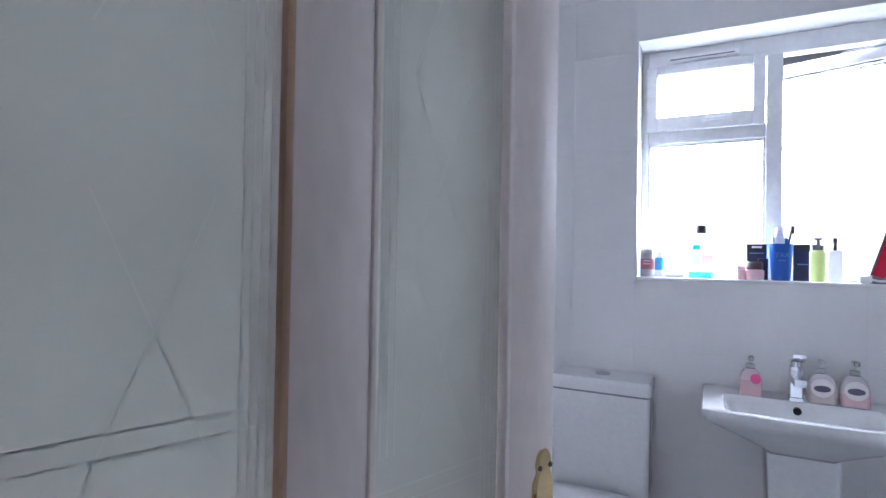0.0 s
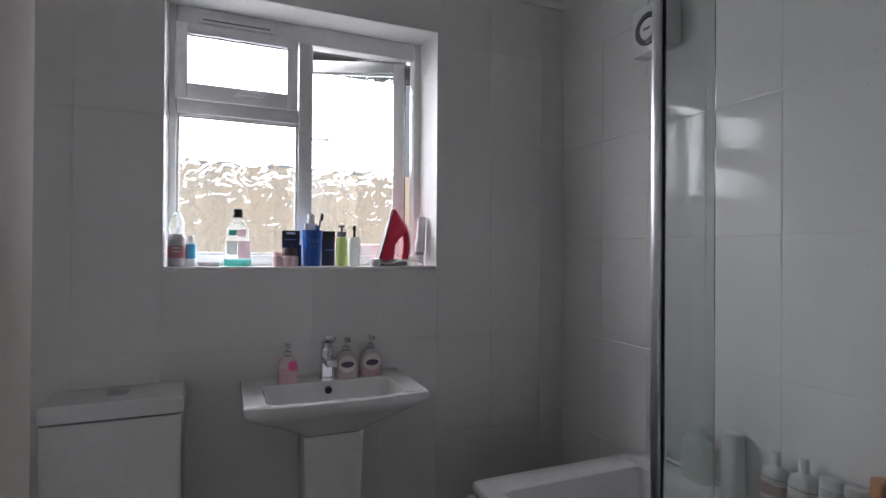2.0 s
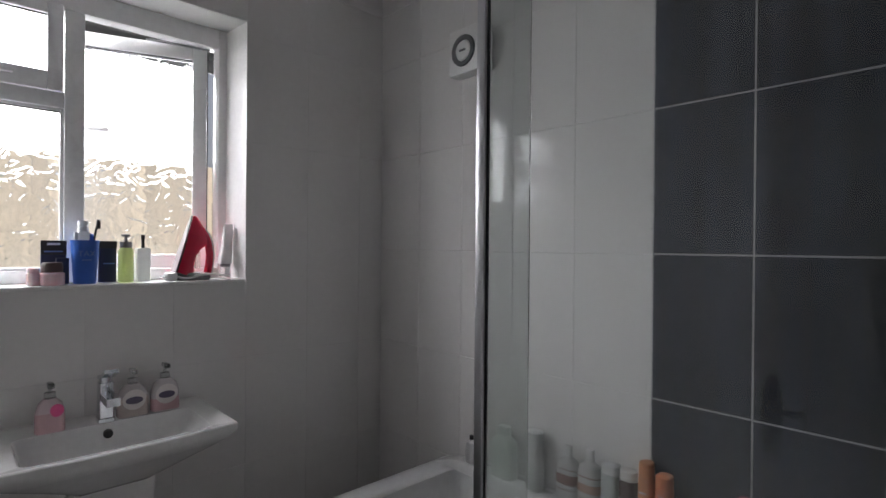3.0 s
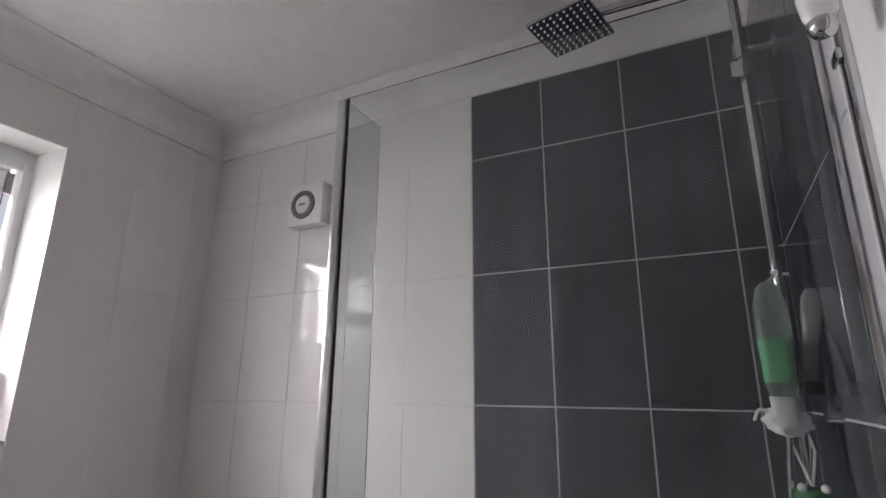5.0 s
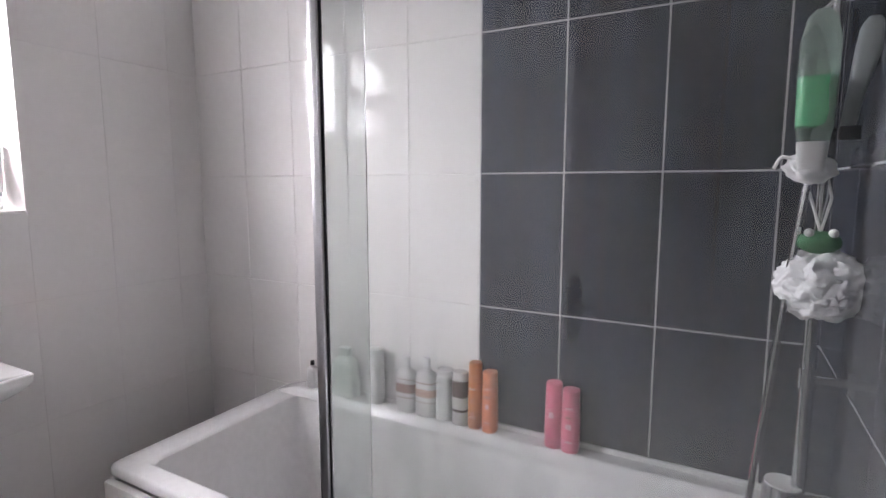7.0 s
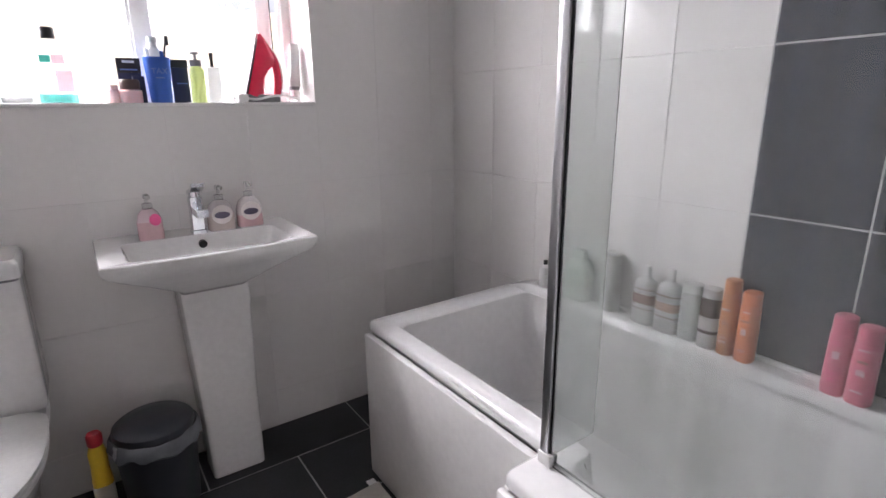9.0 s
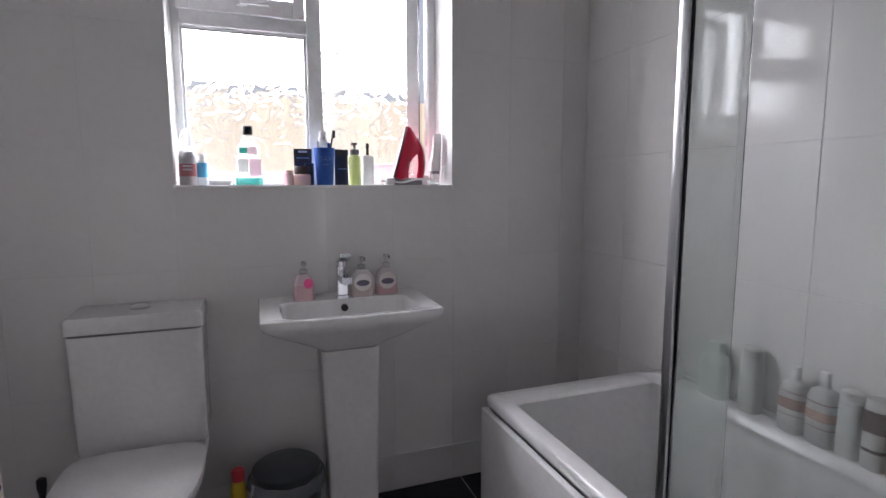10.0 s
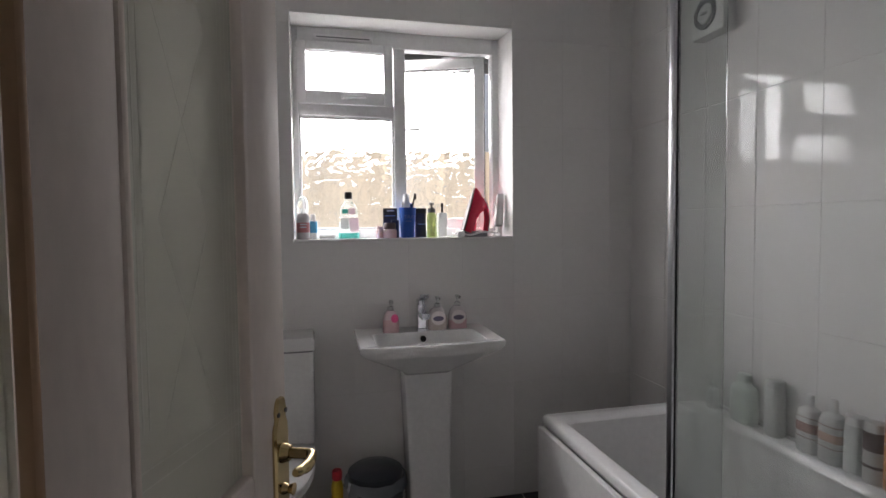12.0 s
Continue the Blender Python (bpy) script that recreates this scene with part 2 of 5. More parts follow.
        ridge.inputs["To Min"].default_value, ridge.inputs["To Max"].default_value = 1.0, 0.0
        l.new(v.outputs["Fac"], off.inputs[0])
        l.new(off.outputs[0], fold.inputs[0])
        l.new(fold.outputs[0], ridge.inputs["Value"])
        mixed.inputs[1].default_value = 2.0
        l.new(v.outputs["Fac"], mixed.inputs[0])
        l.new(ridge.outputs[0], mixed.inputs[2])
        l.new(mixed.outputs[0], bp.inputs["Height"])
        l.new(bp.outputs[0], b.inputs["Normal"])
    return m


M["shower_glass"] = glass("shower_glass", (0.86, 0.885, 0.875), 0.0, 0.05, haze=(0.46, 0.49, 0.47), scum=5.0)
M["pattern_glass"] = glass("patterned_glass", (0.97, 0.98, 0.98), 0.02, 0.03, wavy=0.0009, vscale=14)
M["fanlight_glass"] = glass("fanlight_glass", (0.97, 0.98, 0.98), 0.03, 0.04, wavy=0.0006, vscale=22)
M["frosted"] = glass("frosted_glass", (0.66, 0.655, 0.585), 0.55, 0.45, haze=(0.64, 0.64, 0.58))
M["etched"] = glass("etched_line", (0.88, 0.88, 0.83), 0.5, 0.85, haze=(0.76, 0.76, 0.71))
M["clear_plastic"] = glass("clear_plastic", (0.93, 0.95, 0.95), 0.08, 0.12)
M["green_clear"] = glass("green_clear_plastic", (0.70, 0.88, 0.78), 0.12, 0.36, haze=(0.60, 0.72, 0.65))


# ---- builders ----
ABS = {}


def thing(name, at, label, category, group="", turn=0.0):
    ob = new(name)
    ob.matrix_world = pose(*at, 0, 0, turn)
    ABS[ob] = pose(*at, 0, 0, turn)
    return tagged(ob, label, category, group)


def part(name, bm, material, parent=None, label="", local=False, smooth=True, shadow=True):
    """Links a bmesh as one mesh object under a thing or a part. Its coordinates are the world's, or the thing's own."""
    if parent is not None and not local:
        bm.transform(ABS[parent].inverted())
    bmesh.ops.recalc_face_normals(bm, faces=bm.faces)
    me = bpy.data.meshes.new(name)
    bm.to_mesh(me)
    bm.free()
    me.materials.append(M[material])
    if smooth:
        for p in me.polygons:
            p.use_smooth = True
        me.set_sharp_from_angle(angle=radians(38))
    ob = new(name, me)
    ob.visible_shadow = shadow
    if parent is not None:
        ob.parent = parent
        ABS[ob] = ABS[parent]
    else:
        ABS[ob] = Matrix.Identity(4)
    return tagged(ob, label) if label else ob


def structure(ob, label, category):
    return tagged(ob, label, category, kind="structure")


def box(x0, x1, y0, y1, z0, z1, r=0.0, bm=None, seg=2):
    bm = bm or bmesh.new()
    vs = [bm.verts.new((x, y, z)) for x in (x0, x1) for y in (y0, y1) for z in (z0, z1)]
    fs = [(0, 1, 3, 2), (4, 6, 7, 5), (0, 4, 5, 1), (2, 3, 7, 6), (0, 2, 6, 4), (1, 5, 7, 3)]
    faces = [bm.faces.new([vs[i] for i in f]) for f in fs]
    if r:
        edges = {e for f in faces for e in f.edges}
        bmesh.ops.bevel(bm, geom=list(edges), offset=r, segments=seg, affect="EDGES", profile=0.5)
    return bm


def loft(rings, bm=None, cap=(True, True)):
    bm = bm or bmesh.new()
    rows = [[bm.verts.new(p) for p in ring] for ring in rings]
    n = len(rows[0])
    for a, b in zip(rows, rows[1:]):
        for i in range(n):
            bm.faces.new((a[i], a[(i + 1) % n], b[(i + 1) % n], b[i]))
    if cap[0]:
        bm.faces.new(list(reversed(rows[0])))
    if cap[1]:
        bm.faces.new(rows[-1])
    return bm


def fillet(poly, r, n=5):
    """A closed outline with rounded corners."""
    out = []
    for i, p in enumerate(poly):
        p, a, b = Vector(p), Vector(poly[i - 1]), Vector(poly[(i + 1) % len(poly)])
        s, e = p + (a - p).normalized() * r, p + (b - p).normalized() * r
        for k in range(n):
            t = k / (n - 1)
            out.append(s * (1 - t) ** 2 + p * 2 * t * (1 - t) + e * t * t)
    return out


def rrect(x0, x1, y0, y1, z, r, n=5):
    return [(p.x, p.y, z) for p in fillet([(x0, y0), (x1, y0), (x1, y1), (x0, y1)], r, n)]


def circle(cx, cy, z, r, n=24, ry=None):
    return [(cx + r * math.cos(2 * math.pi * i / n), cy + (ry or r) * math.sin(2 * math.pi * i / n), z) for i in range(n)]


def lathe(cx, cy, profile, n=24, flat=1.0):
    """profile: pairs of radius and height."""
    return loft([circle(cx, cy, z, max(r, 1e-4), n, max(r, 1e-4) * flat) for r, z in profile])


def tube(points, r, n=10, bm=None):
    """A round bar along points; r is one radius or one for each point."""
    pts = [Vector(p) for p in points]
    rs = r if isinstance(r, (list, tuple)) else [r] * len(pts)
    rings, side = [], None
    for i, p in enumerate(pts):
        t = (pts[min(i + 1, len(pts) - 1)] - pts[max(i - 1, 0)]).normalized()
        if side is None:
            side = t.orthogonal().normalized()
        side = (side - t * side.dot(t)).normalized()
        up = t.cross(side)
        rings.append([p + rs[i] * (math.cos(2 * math.pi * k / n) * side + math.sin(2 * math.pi * k / n) * up) for k in range(n)])
    return loft(rings, bm)


def smooth_line(points, steps=8):
    """A smooth line through points (Catmull-Rom)."""
    p = [Vector(q) for q in points]
    p = [p[0] * 2 - p[1]] + p + [p[-1] * 2 - p[-2]]
    out = []
    for i in range(1, len(p) - 2):
        for k in range(steps):
            t = k / steps
            a, b, c, d = p[i - 1], p[i], p[i + 1], p[i + 2]
            out.append(0.5 * (2 * b + (c - a) * t + (2 * a - 5 * b + 4 * c - d) * t * t + (3 * b - a - 3 * c + d) * t ** 3))
    return out + [p[-2]]


TILE_MESH = {}


UNEVEN = random.Random(31)


def piece(name, size, at, material, parent, r=0.0015, tilt=0.0):
    """One tile, board or brick, centred at a place; alike pieces share their mesh."""
    key = (name, tuple(round(s, 4) for s in size), material)
    if key not in TILE_MESH:
        sx, sy, sz = (s / 2 for s in size)
        bm = box(-sx, sx, -sy, sy, -sz, sz, min(r, min(size) * 0.3), seg=1)
        bmesh.ops.recalc_face_normals(bm, faces=bm.faces)
        me = bpy.data.meshes.new(name)
        bm.to_mesh(me)
        bm.free()
        me.materials.append(M[material])
        TILE_MESH[key] = me
    ob = new(name, TILE_MESH[key])
    ob.location = at
    if tilt:
        ob.rotation_euler = (0, radians(UNEVEN.uniform(-tilt, tilt)), radians(UNEVEN.uniform(-tilt, tilt)))
    ob.parent = parent
    return ob


# ---- the room: walls, floor, ceiling ----
NORTH, EAST, SOUTH, WEST, TOP = 2.70, 1.628, 0.574, -0.62, 2.54
WX0, WX1, WZ0, WZ1 = 0.0, 1.005, 1.246, 2.213
ROWS_Z = [0.0, 0.150, 0.553, 0.956, 1.358, 1.761, 2.164, 2.412]

bm = box(WEST - 0.12, WX0, NORTH + 0.002, NORTH + 0.26, -0.05, TOP + 0.1)
box(WX1, EAST + 0.12, NORTH + 0.002, NORTH + 0.26, -0.05, TOP + 0.1, bm=bm)
box(WX0, WX1, NORTH + 0.002, NORTH + 0.26, -0.05, WZ0 - 0.012, bm=bm)
box(WX0, WX1, NORTH + 0.002, NORTH + 0.26, WZ1 + 0.004, TOP + 0.1, bm=bm)
wall_north = structure(part("wall_north", bm, "white_grout", smooth=False), "white tiled bathroom wall with a window opening", "wall")
wall_east = structure(part("wall_east", box(EAST + 0.002, EAST + 0.12, SOUTH - 0.12, NORTH + 0.002, -0.05, TOP + 0.1), "white_grout", smooth=False),
                      "wall behind the bath, white tiles and a charcoal tiled panel", "wall")
DX0, DX1, DTOP = -0.19, 0.60, 2.02
bm = box(WEST - 0.12, DX0, SOUTH - 0.12, SOUTH, -0.05, TOP + 0.1)
box(DX1, EAST + 0.002, SOUTH - 0.12, SOUTH, -0.05, TOP + 0.1, bm=bm)
box(DX0, DX1, SOUTH - 0.12, SOUTH, DTOP, TOP + 0.1, bm=bm)
wall_south = structure(part("wall_south", bm, "paint", smooth=False), "white wall with the doorway and the shower end", "wall")
wall_west = structure(part("wall_west", box(WEST - 0.12, WEST, SOUTH, NORTH + 0.002, -0.05, TOP + 0.1), "paint", smooth=False), "plain white side wall", "wall")
floor = structure(part("floor", box(WEST, EAST, SOUTH - 0.12, NORTH, -0.06, -0.002), "floor_grout", smooth=False), "charcoal slate-look floor tiles with pale joints", "floor")
ceiling = structure(part("ceiling", box(WEST - 0.1, EAST + 0.1, SOUTH - 0.1, NORTH + 0.1, TOP, TOP + 0.08), "ceiling_paint", smooth=False), "white painted ceiling", "ceiling")


def coving(name, a, b, inward):
    """A concave plaster coving from a to b along the top of a wall."""
    a, b, w = Vector(a), Vector(b), Vector(inward)
    prof = [(0.0, -0.10), (0.005, -0.10), (0.008, -0.095)]
    prof += [(0.008 + 0.087 * (1 - math.cos(t)), -0.095 + 0.087 * math.sin(t)) for t in [k * math.pi / 16 for k in range(1, 9)]]
    prof += [(0.10, -0.005), (0.10, 0.0), (0.0, 0.0)]
    rings = [[p + w * u + Vector((0, 0, TOP - 0.001 + v)) for u, v in prof] for p in (a, b)]
    return structure(part(name, loft(rings), "ceiling_paint"), "white plaster coving along the ceiling", "coving")


coving("trim", (WEST, NORTH + 0.001, 0), (EAST, NORTH + 0.001, 0), (0, -1, 0))
coving("trim", (EAST + 0.001, SOUTH, 0), (EAST + 0.001, NORTH, 0), (-1, 0, 0))
coving("trim", (WEST, SOUTH - 0.001, 0), (EAST, SOUTH - 0.001, 0), (0, 1, 0))

# painted bands above the tiles
structure(part("trim", box(WEST, EAST, NORTH - 0.0045, NORTH + 0.004, 2.414, TOP - 0.09), "paint", smooth=False), "white painted band above the tiles", "wall")
structure(part("trim", box(EAST - 0.0045, EAST + 0.004, SOUTH, NORTH - 0.006, 2.414, TOP - 0.09), "paint", smooth=False), "white painted band above the tiles", "wall")

# the hall behind the doorway
structure(part("hall_floor", box(-1.3, 1.7, -1.0, SOUTH - 0.12, -0.06, -0.004), "carpet", smooth=False), "brown carpet in the hall", "floor")
structure(part("hall_wall", box(-1.3, 1.7, -1.1, -1.0, -0.05, 2.6), "paint", smooth=False), "plain white hall wall", "wall")
structure(part("hall_wall", box(-1.4, -1.3, -1.1, SOUTH - 0.12, -0.05, 2.6), "paint", smooth=False), "plain white hall wall", "wall")
structure(part("hall_wall", box(1.7, 1.8, -1.1, SOUTH - 0.12, -0.05, 2.6), "paint", smooth=False), "plain white hall wall", "wall")
structure(part("hall_ceiling", box(-1.4, 1.8, -1.1, SOUTH - 0.12, 2.5, 2.6), "ceiling_paint", smooth=False), "white hall ceiling", "ceiling")

# door lining and architrave
bm = box(DX0 - 0.03, DX0, SOUTH - 0.13, SOUTH + 0.006, 0, DTOP + 0.03, 0.002)
structure(part("door_jamb", bm, "door_paint"), "cream painted door lining", "door frame")
structure(part("door_jamb", box(DX1 - 0.03, DX1 + 0.001, SOUTH - 0.13, SOUTH + 0.006, 0, DTOP - 0.001, 0.002), "door_paint"), "cream painted door lining", "door frame")
structure(part("door_jamb", box(DX0, DX1 - 0.031, SOUTH - 0.13, SOUTH + 0.006, DTOP - 0.03, DTOP + 0.001, 0.002), "door_paint"), "cream painted door head", "door frame")
structure(part("architrave", box(DX1, DX1 + 0.065, SOUTH - 0.002, SOUTH + 0.018, 0, DTOP + 0.06, 0.006), "pvc"), "white moulded door architrave", "architrave")

# ---- window ----
FY0, FY1 = 2.835, 2.895
window = thing("window_1", (0.5, 2.86, WZ0), "white PVC window, patterned panes, one casement ajar", "window")
tagged(window, kind="structure")
bm = box(WX0, 0.030, FY0, FY1, WZ0, WZ1, 0.004)
part("frame", bm, "pvc", window)
part("frame", box(0.955, WX1, FY0, FY1, WZ0, WZ1, 0.004), "pvc", window)
part("frame", box(0.0301, 0.9549, FY0, FY1, 2.135, WZ1, 0.004), "pvc", window)
part("frame", box(0.0301, 0.9549, FY0, FY1, WZ0, 1.286, 0.004), "pvc", window)
part("mullion", box(0.466, 0.522, FY0 + 0.001, FY1 - 0.001, 1.2861, 2.1349, 0.004), "pvc", window)
part("transom", box(0.0301, 0.4659, FY0 + 0.002, FY1 - 0.002, 1.812, 1.868, 0.004), "pvc", window)


def beads(x0, x1, z0, z1, y, w, parent, d=0.012):
    """Glazing beads round a pane."""
    for a, b, c, e in ((x0, x0 + w, z0, z1), (x1 - w, x1, z0, z1), (x0 + w, x1 - w, z0, z0 + w), (x0 + w, x1 - w, z1 - w, z1)):
        part("bead", box(a, b, y, y + d, c, e, 0.002), "pvc", parent)
    g = 0.003
    part("gasket", box(x0 + w, x1 - w, y + 0.003, y + d, z1 - w - g, z1 - w, 0), "rubber", parent)


def pane(x0, x1, z0, z1, y, parent, m="pattern_glass"):
    return part("pane", box(x0, x1, y, y + 0.006, z0, z1), m, parent, "patterned obscure glass pane", smooth=False, shadow=False)


beads(0.0302, 0.4658, 1.2862, 1.8118, 2.845, 0.010, window)
pane(0.036, 0.461, 1.292, 1.806, 2.866, window)
# top-hung fanlight, shut
for a, b, c, e in ((0.024, 0.066, 1.862, 2.142), (0.420, 0.462, 1.862, 2.142), (0.066, 0.420, 1.862, 1.922), (0.066, 0.420, 2.104, 2.142)):
    part("sash", box(a, b, 2.822, 2.842, c, e, 0.003), "pvc", window)
pane(0.060, 0.426, 1.916, 2.110, 2.866, window, "fanlight_glass")
part("gasket", box(0.066, 0.420, 2.834, 2.842, 2.101, 2.1042), "rubber", window)
vent = part("vent", box(0.10, 0.37, 2.822, 2.8351, 2.150, 2.176, 0.004), "pvc", window, "slim trickle vent")
# the slot's shade, a grey strip laid on the vent face
part("slot", box(0.115, 0.355, 2.8205, 2.8222, 2.160, 2.165), "shadow_ring", vent)
handle = part("handle", box(0.225, 0.262, 2.808, 2.822, 1.886, 1.906, 0.003), "pvc", window, "white window handle")
part("lever", box(0.235, 0.335, 2.794, 2.808, 1.890, 1.902, 0.004), "pvc", handle)
# reveal linings and sill, glossy white
part("lining", box(WX0 - 0.0005, WX0 + 0.006, NORTH - 0.023, FY0, WZ0, WZ1, 0.001), "reveal", window)
part("lining", loft([[(a, y, WZ0), (WX1 + 0.0005, y, WZ0), (WX1 + 0.0005, y, WZ1), (a, y, WZ1)] for a, y in ((WX1 - 0.005, NORTH - 0.023), (WX1 - 0.020, FY0))]), "reveal", window)
part("lining", box(WX0 + 0.0062, WX1 - 0.0055, NORTH - 0.023, FY0, WZ1 - 0.006, WZ1 + 0.004, 0.001), "reveal", window)
part("sill", box(WX0 + 0.0062, WX1 - 0.0055, NORTH - 0.024, FY0, WZ0 - 0.012, WZ0, 0.002), "reveal", window, "glossy white tiled window sill")

window.location.y += 0.02
# the side-hung casement, hinged on its outer jamb and pushed outwards
casement = thing("window_2", (0.928, 2.905, 1.285), "white PVC casement pushed open outwards, patterned glass", "window", turn=-19)
tagged(casement, kind="structure")
W, H = 0.470, 0.850
for a, b, c, e in ((-W, -W + 0.050, 0, H), (-0.050, 0, 0, H), (-W + 0.050, -0.050, 0, 0.050), (-W + 0.050, -0.050, H - 0.050, H)):
    part("sash", box(a, b, -0.02, 0.035, c, e, 0.004), "pvc", casement, local=True)
part("pane", box(-W + 0.045, -0.045, 0.004, 0.010, 0.045, H - 0.045), "pattern_glass", casement, "patterned obscure glass pane", local=True, smooth=False, shadow=False)
part("gasket", box(-W + 0.050, -0.050, -0.012, 0.012, H - 0.0535, H - 0.050), "rubber", casement, local=True)
part("gasket", box(-0.002, 0.004, 0.012, 0.030, 0.01, H - 0.01), "rubber", casement, local=True)
hd = part("handle", box(-W + 0.012, -W + 0.036, -0.036, -0.02, 0.45, 0.53, 0.004), "pvc", casement, "white lever handle", local=True)
part("lever", box(-W + 0.014, -W + 0.150, -0.052, -0.036, 0.490, 0.506, 0.004), "pvc", hd, local=True)
stay = thing("friction_stay", (0.74, 2.90, 2.130), "steel stay arm between frame and casement", "window stay")
part("arm", tube([(0.93, 2.885, 2.131), (0.72, 2.935, 2.131)], 0.004, 6), "chrome", stay)

# ---- outside ----
structure(part("ground", box(-400, 400, 2.98, 900, -0.35, -0.2), "grass_ground", smooth=False), "lawn outside the window", "ground")
eaves = thing("eaves", (1.5, 3.2, 2.25), "dark soffit boards, fascia and gutter above the window", "eaves")
for k in range(3):
    part("board", box(0.50, 2.6, 2.965 + 0.12 * k, 3.080 + 0.12 * k, 2.240, 2.255, 0.002), "soffit", eaves)
part("fascia", box(0.50, 2.6, 3.326, 3.346, 2.185, 2.45, 0.003), "soffit", eaves, "dark fascia board")
part("gutter", tube([(0.50, 3.36, 2.502), (2.6, 3.36, 2.502)], 0.05, 14), "soffit", eaves, "dark plastic gutter")
structure(part("outer_wall", box(-1.5, -0.75, 2.962, 2.99, -0.2, 2.28), "render_wall", smooth=False), "rendered outside wall beside the window", "wall")
fence = thing("fence", (0, 8.2, -0.2), "tall weathered wooden garden fence, close boarded", "fence")
for k in range(9):
    piece("post", (0.10, 0.10, 2.72), (-8 + 2.4 * k, 0.09, 1.36), "fence_wood", fence, 0.004)
for k in range(120):
    piece("board", (0.160, 0.018, 2.62), (-8 + 0.165 * k, 0.0 + 0.012 * (k % 2), 1.33), "fence_wood", fence, 0.003)
for z in (0.4, 2.2):
    piece("rail", (20.0, 0.04, 0.09), (1.8, 0.05, z), "fence_wood", fence, 0.004)

# ---- the door ----
door = thing("door_1", (-0.175, 0.545, 0.0), "cream painted glazed door, frosted etched panes, half open", "door", turn=69.7)
tagged(door, kind="structure")
D0, D1, P1, P2, P3, P4, PB, PT = -0.035, 0.694, 0.068, 0.283, 0.372, 0.594, 0.965, 1.86
TH = 0.036
for n, a, b, c, e in (("stile", D0, P1, 0.008, 1.985), ("stile", P4, D1, 0.008, 1.985), ("rail", P1, P4, PT, 1.985), ("rail", P1, P4, 0.70, PB),
                      ("rail", P1, P4, 0.008, 0.22), ("mullion", P2, P3, PB, PT)):
    part(n, box(a, b, 0.0005 if n != "stile" else 0, TH, c, e, 0.0025), "door_paint", door, local=True)
for a, b in ((P1, P2), (P3, P4)):
    ga, gb, gz0, gz1 = a + 0.009, b - 0.009, PB + 0.009, PT - 0.009
    for q, (c, d_, e, f_) in enumerate(((a, ga, PB, PT), (gb, b, PB, PT), (ga, gb, PB, gz0), (ga, gb, gz1, PT))):
        part("bead", box(c, d_, -0.003, 0.012, e, f_, 0.003), "door_edge" if q == 1 and a == P1 else "door_paint", door, "worn bare wood glazing bead" if q == 1 and a == P1 else "", local=True)
    pn = part("pane", box(ga - 0.002, gb + 0.002, 0.014, 0.019, PB, PT), "frosted", door, "frosted glass pane with etched lines", local=True, smooth=False)

    def etch(u0, z0, u1, z1, w, pn=pn):
        v, s = Vector((u1 - u0, 0, z1 - z0)).normalized(), 0.5 * w
        nrm = Vector((-v.z, 0, v.x)) * s
        q0, q1 = Vector((u0, 0, z0)), Vector((u1, 0, z1))
        ring = [q0 + nrm, q1 + nrm, q1 - nrm, q0 - nrm]
        part("etched_line", loft([[p + Vector((0, y, 0)) for p in ring] for y in (0.01388, 0.0145)]), "etched", pn, local=True, smooth=False)
    for k in range(4):
        if a == P3:
            etch(ga + 0.006 + 0.0095 * k, 1.10, ga + 0.006 + 0.0095 * k, gz1, 0.0024)
        etch(gb - 0.004 - 0.0085 * k, gz0, gb - 0.004 - 0.0085 * k, gz1, 0.0020)
    for k in range(2):
        etch(ga, 1.165 + 0.018 * k - 0.12 * (a == P3), gb, 1.165 + 0.018 * k - 0.12 * (a == P3), 0.002)
    mid = 0.5 * (ga + gb)
    for zc in ((1.257, 1.60) if a == P1 else (1.20, 1.418, 1.64)):
        h_, w_ = 0.11, 0.045
        etch(mid - w_, zc - h_, mid + w_, zc + h_, 0.0014)
        etch(mid + w_, zc - h_, mid - w_, zc + h_, 0.0014)
for a, b in ((P1, P4),):
    part("lower_panel", box(a - 0.004, b + 0.004, 0.010, 0.026, 0.2, 0.72, 0.002), "door_paint", door, local=True)
part("hinge", tube([(D0 - 0.004, -0.004, 0.22), (D0 - 0.004, -0.004, 0.31)], 0.006), "brass", door, local=True)
part("hinge", tube([(D0 - 0.004, -0.004, 1.70), (D0 - 0.004, -0.004, 1.79)], 0.006), "brass", door, local=True)


def plate_outline(u, z0, z1, w):
    """A backplate with waisted, pointed ends."""
    half = [(0.30, 0.0), (0.55, 0.006), (0.72, 0.018), (0.62, 0.030), (0.95, 0.042), (1.0, 0.058)]
    right = [(u + w * a, z0 + b) for a, b in half] + [(u + w * a, z1 - b) for a, b in reversed(half)]
    return right + [(2 * u - x, z) for x, z in reversed(right)]


hs = part("handle_plate", loft([[(x, y, z) for x, z in plate_outline(0.668, 0.838, 1.050, 0.022 * s)] for y, s in ((0, 1), (-0.003, 1), (-0.006, 0.86))]),
          "brass", door, "worn polished brass handle backplate", local=True)
part("rose", tube([(0.668, -0.004, 0.968), (0.668, -0.018, 0.968)], [0.016, 0.011], 16), "brass", hs, local=True)
part("lever", tube(smooth_line([(0.668, -0.016, 0.968), (0.668, -0.045, 0.968), (0.658, -0.054, 0.969), (0.632, -0.057, 0.967), (0.600, -0.054, 0.972)], 5),
                   [0.008] * 9 + [0.0075] * 4 + [0.0085] * 4 + [0.007] * 3 + [0.005], 12), "brass", hs, "curved brass lever", local=True)
